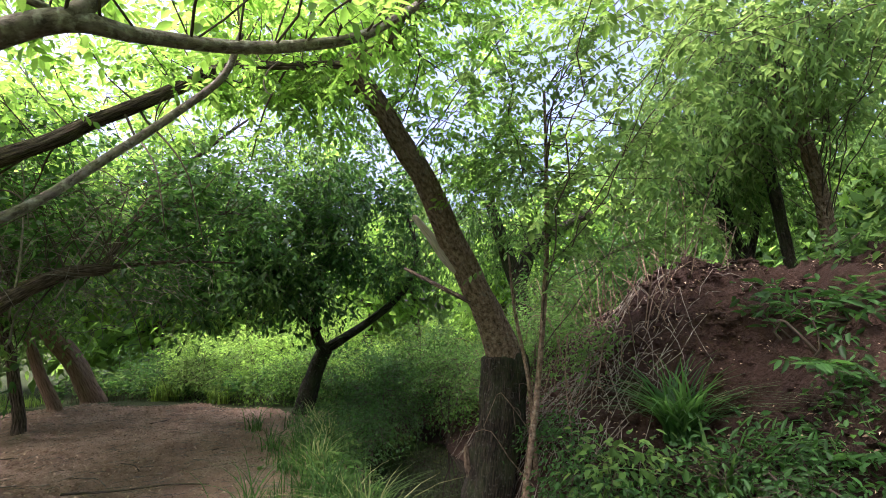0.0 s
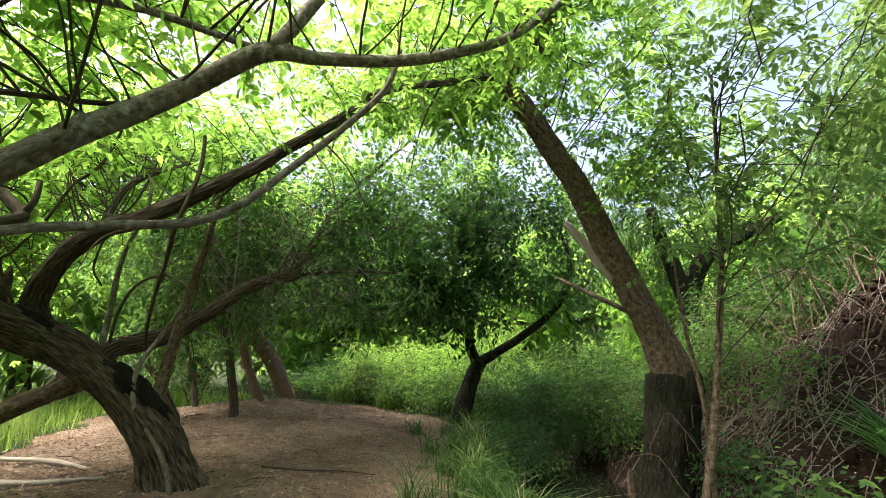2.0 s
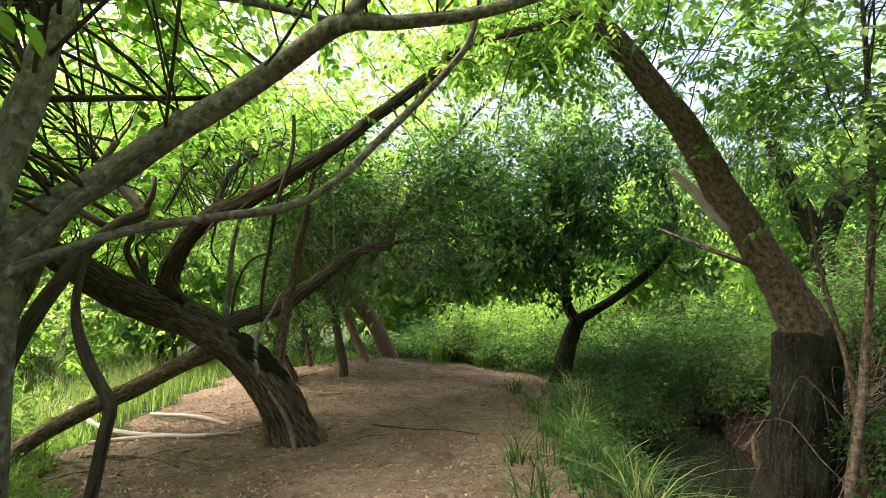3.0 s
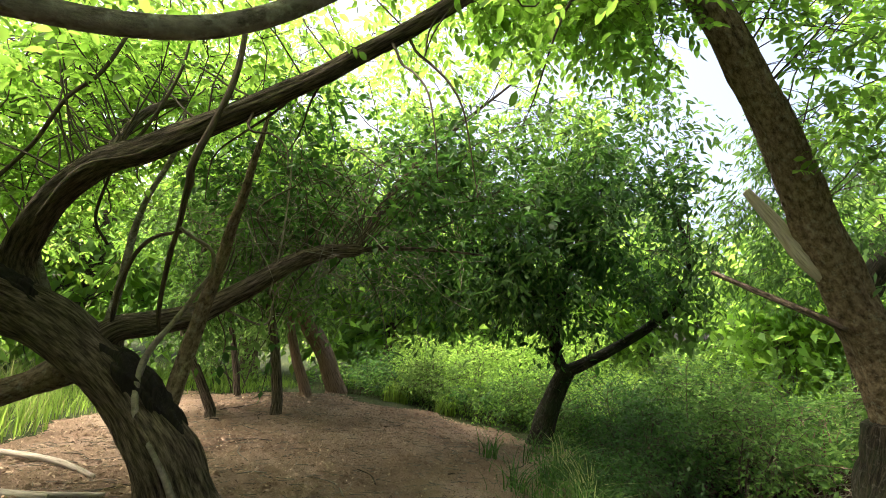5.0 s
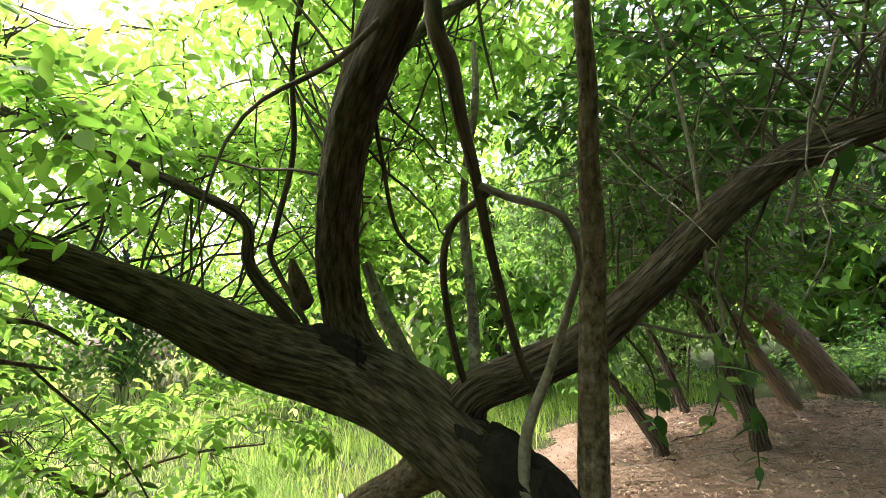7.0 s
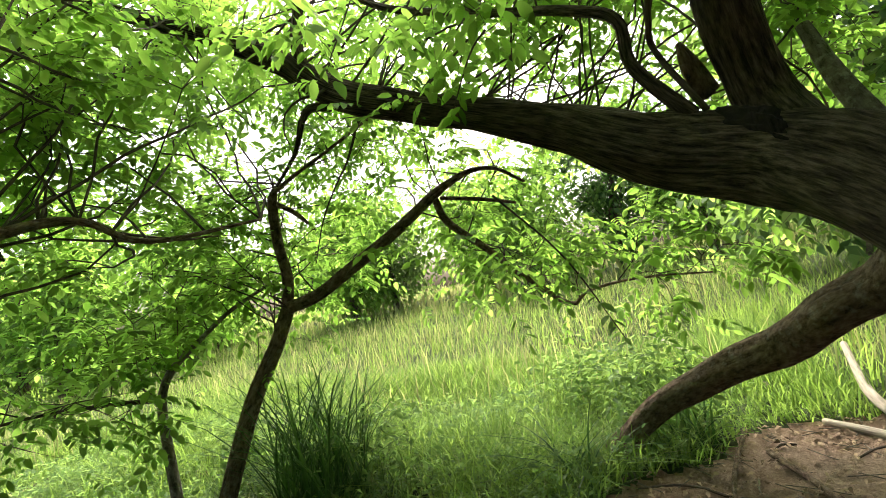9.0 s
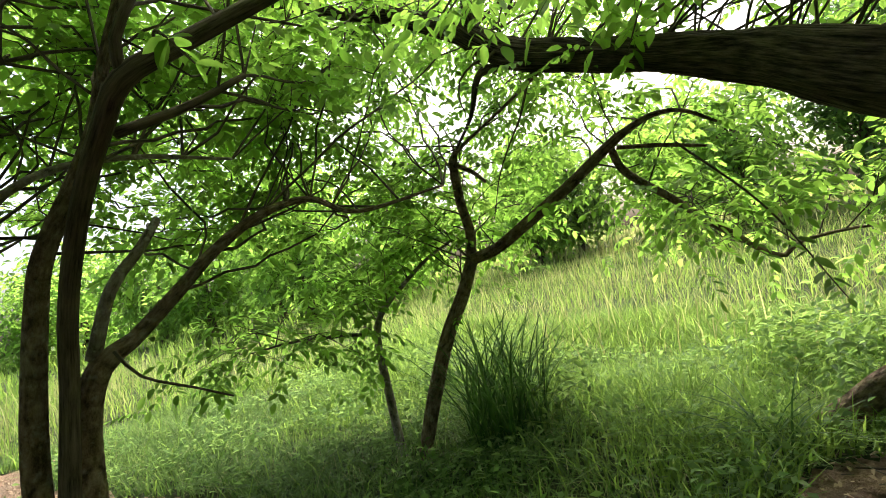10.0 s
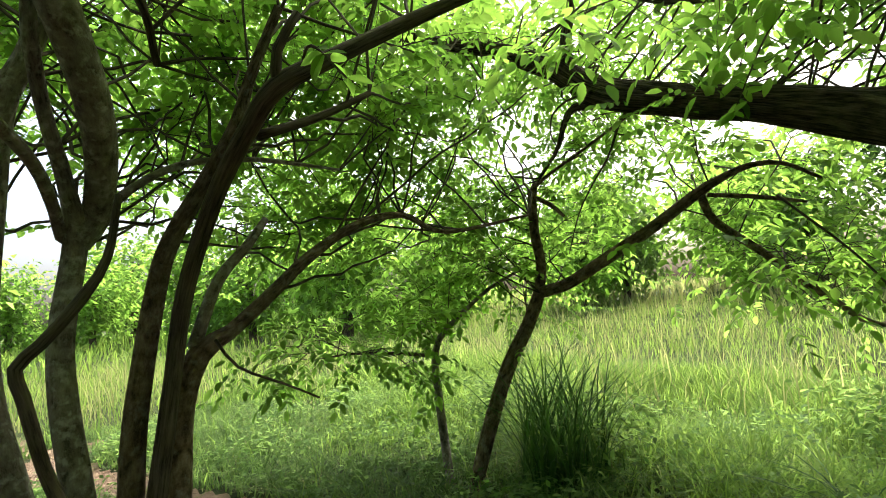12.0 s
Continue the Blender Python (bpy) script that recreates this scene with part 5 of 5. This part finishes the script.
for x, y in ((-0.75, 4.6), (-0.5, 3.7), (-0.6, 5.6), (-0.9, 6.6), (-1.3, 7.6), (-0.2, 4.2), (-5.1, 3.2), (-4.6, 2.6)):
    tuft((x, y), 30, 0.5, 0.014, GRASS_DARK, "drooping green grass tuft at the bank's edge", 0.14, 1.2)

for k in range(26):
    y = 3.1 + 0.19 * k
    x = float(np.interp(y, STREAM_Y, STREAM_X)) - 1.2 + rng.normal(0, 0.22)
    tuft((x, y), 26 + 6 * (k % 4), 0.42 + 0.07 * (k % 4), 0.013, (GRASS_DARK, GRASS_MID, GRASS_DARK, GRASS_PALE, GRASS_DARK)[k % 5], "coarse arching grass tuft at the stream's edge", 0.12, 1.1)


def undergrowth(box, count, tall, mats, label, keep, length=0.10, width=0.048):
    """Low leafy growth: leaves on many thin arching shoots, in uneven humps."""
    x, y = rng.uniform(box[0], box[1], count), rng.uniform(box[2], box[3], count)
    ok = keep(x, y)
    x, y = x[ok], y[ok]
    hump = 0.45 + 0.55 * np.sin(2.1 * x + 1.3 * np.sin(1.7 * y)) * np.sin(1.9 * y + 1.1 * np.sin(2.3 * x))
    h = tall * (0.35 + 0.65 * np.clip(hump, 0, 1)) * rng.uniform(0.6, 1.15, len(x))
    a = rng.uniform(0, 6.283, len(x))
    out = np.stack([np.cos(a), np.sin(a), 0 * a], 1)
    foot = np.stack([x, y, ground_z(x, y)], 1)
    shoots = Tubes()
    sets = [Foliage() for _ in mats]
    pick = rng.integers(0, len(mats), len(x))
    tip = foot + out * (0.45 * h)[:, None]
    tip[:, 2] += h
    for i in range(0, len(x), 2):
        k = np.linspace(0, 1, 4)[:, None]
        q = foot[i] + (tip[i] - foot[i]) * k + np.array([0, 0, 0.18 * h[i]]) * np.sin(3.14 * k)
        shoots.add(np.hstack([q, 0.0045 - 0.003 * k]), 3, 0.0, False)
    for n in range(9):
        t = rng.uniform(0.35, 1.0, len(x))[:, None]
        p = foot + (tip - foot) * t + np.array([0, 0, 1.0]) * (0.18 * h)[:, None] * np.sin(3.14 * t) + rng.normal(0, 0.045, (len(x), 3))
        w = unit(rng.normal(0, 1, (len(x), 3)) * np.array([1, 1, 0.35]) + out * 0.4)
        for j, fol in enumerate(sets):
            m = pick == j
            fol.single(p[m], w[m], length, width, False, 0.45)
    tagged(shoots.make("undergrowth_stems", BARK_TWIG, None, "thin woody shoots in the undergrowth", "stuff"), category="undergrowth")
    for fol, mat in zip(sets, mats):
        tagged(fol.make("undergrowth", mat, None, label, "stuff"), category="undergrowth")


def from_stream(x, y):
    return x - np.interp(y, STREAM_Y, STREAM_X)


undergrowth((-1.0, 4.6, 6.6, 13.0), 2800, 0.75, (LEAF_SHRUB, LEAF_MID, LEAF_DARK), "dense leafy undergrowth on the low bank", lambda x, y: (from_stream(x, y) > 0.85) & (from_stream(x, y) < 3.4))
undergrowth((-5.5, 0.6, 9.6, 14.5), 2100, 0.6, (LEAF_SHRUB, LEAF_MID, LEAF_DARK), "green undergrowth beyond the mound", lambda x, y: (from_stream(x, y) < -0.6) & (y > 10.2 - 0.25 * (x + 4)))
undergrowth((-1.2, 2.5, 4.6, 9.5), 320, 0.26, (LEAF_MID, LEAF_SHRUB), "leafy weeds at the water's edge", lambda x, y: (from_stream(x, y) < -0.55) & (from_stream(x, y) > -1.5))

# Dry arching twigs and hanging vines on the bank.
arches = Tubes()
for k in range(150):
    x, y = rng.uniform(1.9, 4.2), rng.uniform(4.4, 8.4)
    a, ln = rng.uniform(0, 6.28), rng.uniform(0.5, 1.5)
    t = np.linspace(0, 1, 9)
    up = rng.uniform(0.25, 1.1) * ln
    qx = x + 0.7 * ln * t * math.cos(a) + 0.03 * np.sin(9 * t + k)
    qy = y + 0.7 * ln * t * math.sin(a) + 0.03 * np.cos(8 * t + k)
    qz = float(ground_z(x, y)) - 0.03 + up * np.sin(2.4 * t) + 0.02 * np.sin(11 * t + k)
    arches.add(np.stack([qx, qy, qz, 0.0055 * (1 - 0.7 * t) + 0.0015], 1), 5, 0.0, False)
tagged(arches.make("dry_vines", BARK_BROWN, None, "dry grey-brown vines arching over the red bank", "stuff"), category="vine")

# ---- dead wood, roots and litter ----


def log(points, mat, label, r=1.0, name="dead_branch"):
    q = [(x, y, float(ground_z(x, y)) + rr * 0.8 + lift, rr) for x, y, lift, rr in points]
    ob = thing(name, q[0][:3], label, "dead wood", "dead wood on the ground")
    limb("wood", q, mat, ob, 10, 0.15, 0.05)
    return ob


log([(-6.2, 4.3, 0.25, 0.023), (-5.4, 4.2, 0.06, 0.029), (-4.5, 4.35, 0.0, 0.026), (-3.9, 4.6, 0.0, 0.019)], WOOD_DEAD, "bleached bare branch lying on the soil")
log([(-5.6, 4.9, 0.05, 0.026), (-4.9, 5.0, 0.02, 0.029), (-4.4, 4.95, 0.0, 0.019)], WOOD_DEAD, "bleached bare branch lying on the soil")
log([(-5.3, 3.9, 0.02, 0.019), (-4.8, 4.25, 0.0, 0.026), (-4.2, 4.4, 0.0, 0.023)], WOOD_DEAD, "short bleached branch lying on the soil")
log([(-7.9, 3.0, 0.2, 0.018), (-7.0, 3.4, 0.1, 0.02), (-6.2, 3.8, 0.02, 0.016)], WOOD_DEAD, "long bleached branch half hidden in grass")
for k in range(26):
    x, y = rng.uniform(-5.2, -0.9), rng.uniform(3.2, 8.5)
    a, ln = rng.uniform(0, 6.28), rng.uniform(0.15, 0.6)
    if fringe(x, y) or np.hypot(x + 3.1, y - 4.4) < 0.5:
        continue
    log([(x, y, 0, 0.007), (x + ln * 0.5 * math.cos(a), y + ln * 0.5 * math.sin(a), 0.01, 0.006), (x + ln * math.cos(a + 0.3), y + ln * math.sin(a + 0.3), 0.0, 0.004)], BARK_TWIG if k % 3 else VINE_PALE, "thin dry stick on bare soil", name="stick")

litter = Foliage()
x, y = rng.uniform(-7.2, 0.4, 22000), rng.uniform(1.6, 9.8, 22000)
ok = bare(x, y) > 0.2
x, y = x[ok], y[ok]
lp = np.stack([x, y, ground_z(x, y) + 0.012], 1)
a = rng.uniform(0, 6.28, len(x))
litter.put(leaves(lp, np.stack([np.cos(a), np.sin(a), rng.normal(0, 0.15, len(x))], 1), np.array([0, 0, 1.0]) + rng.normal(0, 0.3, (len(x), 3)), rng.uniform(0.025, 0.075, len(x)), rng.uniform(0.008, 0.022, len(x)), 0.5, 0.3, True))
x, y = rng.uniform(1.2, 6.0, 9000), rng.uniform(0.5, 8.5, 9000)
lp = np.stack([x, y, ground_z(x, y) + 0.02], 1)
a = rng.uniform(0, 6.28, len(x))
litter.put(leaves(lp, np.stack([np.cos(a), np.sin(a), rng.normal(0, 0.3, len(x))], 1), np.array([-0.5, 0, 1.0]) + rng.normal(0, 0.3, (len(x), 3)), rng.uniform(0.02, 0.055, len(x)), rng.uniform(0.008, 0.02, len(x)), 0.5, 0.3, True))
x, y = rng.uniform(-3.2, -0.9, 5000), rng.uniform(-5.5, 0.6, 5000)
ok = bare(x, y) > 0.3
x, y = x[ok], y[ok]
a = rng.uniform(0, 6.28, len(x))
litter.put(leaves(np.stack([x, y, ground_z(x, y) + 0.012], 1), np.stack([np.cos(a), np.sin(a), rng.normal(0, 0.15, len(x))], 1), np.array([0, 0, 1.0]) + rng.normal(0, 0.3, (len(x), 3)), rng.uniform(0.025, 0.06, len(x)), rng.uniform(0.008, 0.02, len(x)), 0.5, 0.3, True))
tagged(litter.make("leaf_litter", LEAF_DRY, None, "scattered dry brown leaves on soil", "stuff"), category="leaf litter")

roots = Tubes()
for k in range(400):
    x, y = 2.0 + abs(rng.normal(0, 0.8)), rng.uniform(4.2, 8.6)
    a, ln = rng.uniform(0, 6.28), rng.uniform(0.3, 1.1)
    t = np.linspace(0, 1, 7)
    qx = x + ln * t * math.cos(a) + 0.06 * np.sin(5 * t + k)
    qy = y + ln * t * math.sin(a) + 0.06 * np.cos(4 * t + k)
    qz = ground_z(qx, qy) + 0.01 + rng.uniform(0.0, 0.09) * np.sin(3.14 * t)
    roots.add(np.stack([qx, qy, qz, 0.0035 * (1 - 0.6 * t) + 0.0012], 1), 5, 0.0, False)
tagged(roots.make("brushwood", BARK_GREY, None, "tangle of dry grey twigs on the red bank", "stuff"), category="brushwood")

# Weeds among the grass.
for k in range(9):
    x, y = rng.uniform(-6.4, -4.4), rng.uniform(-0.5, 3.2)
    if bare(x, y) > 0.3:
        continue
    h = rng.uniform(0.3, 0.55)
    shrub((x, y, float(ground_z(x, y)) + h * 0.6), (0.13, 0.13, h * 0.5), 4, LEAF_MID, "leafy green weed standing in the grass", 0.06, 0.03, 4.0, "weed", False, 4, GRASS_BRIGHT)


def sprig(top, low, count, mat, label, length=0.10, width=0.05):
    """A hanging shoot with paired leaves."""
    s = thing("creeper_sprig", top, label, "vine", "creeper sprigs over the mound")
    top, low = np.array(top), np.array(low)
    mid = 0.5 * (top + low) + np.array([0.05, 0.04, 0.06])
    q = spline([(*top, 0.006), (*mid, 0.005), (*low, 0.003)], 0.04)
    t = Tubes()
    t.add(q, 6, 0.1, False)
    t.make("stem", BARK_TWIG, s)
    i = rng.integers(len(q) // 2, len(q), count)
    w = unit(rng.normal(0, 1, (count, 3)) * np.array([1, 1, 0.4]) + np.array([0, 0, -0.5]))
    fol = Foliage()
    fol.single(q[i, :3], w, length, width, fine=True)
    fol.make("foliage", mat, s)


sprig((-3.0, 5.0, 1.6), (-3.02, 5.12, 0.68), 16, LEAF_DARK, "dark oval-leaved creeper shoot hanging over the mound")
sprig((-2.9, 5.2, 1.7), (-3.12, 5.0, 0.9), 14, LEAF_MID, "green creeper shoot hanging over the mound")
sprig((-2.5, 5.5, 2.0), (-1.98, 5.32, 1.15), 9, LEAF_DARK, "dark creeper shoot hanging over the mound", 0.13, 0.06)
sprig((-3.05, 4.8, 1.5), (-2.9, 4.75, 1.15), 9, LEAF_MID, "pale green creeper shoot on the broken limb", 0.13, 0.045)
sprig((-3.3, 4.75, 1.35), (-3.55, 5.2, 0.75), 14, LEAF_DARK, "dark oval-leaved creeper shoot behind the trunk")
sprig((-4.2, 2.7, 2.3), (-4.0, 2.5, 1.85), 12, LEAF_BRIGHT, "fresh shoot hanging from the low limb", 0.09, 0.045)
sprig((-2.3, 1.72, 1.98), (-2.3, 2.05, 1.8), 9, LEAF_BRIGHT, "fresh shoot hanging over the path", 0.09, 0.05)
sprig((-4.4, 2.5, 1.5), (-4.75, 3.0, 0.55), 14, LEAF_MID, "green shoot hanging from the sapling", 0.09, 0.04)
log([(-2.45, 5.0, 0.10, 0.010), (-2.1, 5.2, 0.03, 0.010), (-1.7, 5.35, 0.02, 0.008), (-1.3, 5.3, 0.02, 0.005)], BARK_TWIG, "long thin dark fallen branch on the mound")
log([(-4.9, 3.55, 0.0, 0.016), (-4.3, 3.7, 0.0, 0.014), (-3.7, 3.6, 0.0, 0.010)], BARK_BROWN, "thin brown root across the bare soil")
log([(-5.3, 3.5, 0.0, 0.014), (-4.6, 3.35, 0.0, 0.012), (-4.0, 3.3, 0.0, 0.008)], BARK_BROWN, "thin brown root across the bare soil")

# Twigs and vine shoots too many to count.
tangle = Tubes()
for k in range(380):
    a = in_ball(1, (-2.9, 5.7, 2.15), (1.4, 1.0, 0.8))[0]
    d = unit(rng.normal(0, 1, 3) * np.array([1, 1, 0.8])) * rng.uniform(0.25, 0.75)
    t = np.linspace(0, 1, 7)[:, None]
    q = a + d * t + 0.10 * np.sin(t * 3.0 + k) * unit(rng.normal(0, 1, 3)) + 0.04 * np.sin(t * 8 + k) * unit(rng.normal(0, 1, 3))
    tangle.add(np.hstack([q, 0.003 * (1 - 0.6 * t) + 0.001]), 4, 0.0, False)
tagged(tangle.make("vine_tangle", BARK_GREY, None, "grey tangle of thin vines over the broken limb", "stuff"), category="vine")
bits = Tubes()
for k in range(1700):
    x, y = rng.uniform(-5.6, 0.2), rng.uniform(2.6, 9.4)
    if bare(x, y) < 0.3:
        continue
    a, ln = rng.uniform(0, 6.28), rng.uniform(0.05, 0.22)
    t = np.linspace(0, 1, 4)
    qx, qy = x + ln * t * math.cos(a), y + ln * t * math.sin(a + 0.6 * t[-1])
    bits.add(np.stack([qx, qy, ground_z(qx, qy) + 0.012, 0.003 + 0 * t], 1), 4, 0.0, False)
tagged(bits.make("twig_litter", VINE_PALE, None, "broken twigs scattered over the bare soil", "stuff"), category="twigs")

# Crumbs and clods of soil.
CLOD_V = np.array([(1, 0, 0), (-1, 0, 0), (0, 1, 0), (0, -1, 0), (0, 0, 1), (0, 0, -1)], float)
CLOD_F = np.array([(0, 2, 4), (2, 1, 4), (1, 3, 4), (3, 0, 4), (2, 0, 5), (1, 2, 5), (3, 1, 5), (0, 3, 5)])


def clods(name, box, count, mat, label, size, keep):
    x, y = rng.uniform(box[0], box[1], count), rng.uniform(box[2], box[3], count)
    ok = keep(x, y)
    x, y = x[ok], y[ok]
    n = len(x)
    r = size * rng.uniform(0.3, 1.0, n) ** 2.5
    v = CLOD_V[None] * rng.uniform(0.6, 1.3, (n, 6, 1)) * r[:, None, None] + rng.normal(0, 0.18, (n, 6, 3)) * r[:, None, None]
    v[..., 2] *= 0.7
    v += np.stack([x, y, ground_z(x, y) + r * 0.3], 1)[:, None]
    f = (CLOD_F[None] + 6 * np.arange(n)[:, None, None]).reshape(-1, 3)
    tagged(mesh_object(name, v, f, mat, None, None, False, label, "stuff"), category="soil")


clods("soil_crumbs", (-5.8, 0.4, 2.4, 9.8), 9000, SOIL, "loose crumbs and clods of reddish soil", 0.032, lambda x, y: bare(x, y) > 0.3)
clods("soil_clods", (1.6, 5.2, 1.0, 9.0), 8000, SOIL_BANK, "loose clods on the stream bank, shade put into their dark colour", 0.06, lambda x, y: x - np.interp(y, STREAM_Y, STREAM_X) > 0.8)
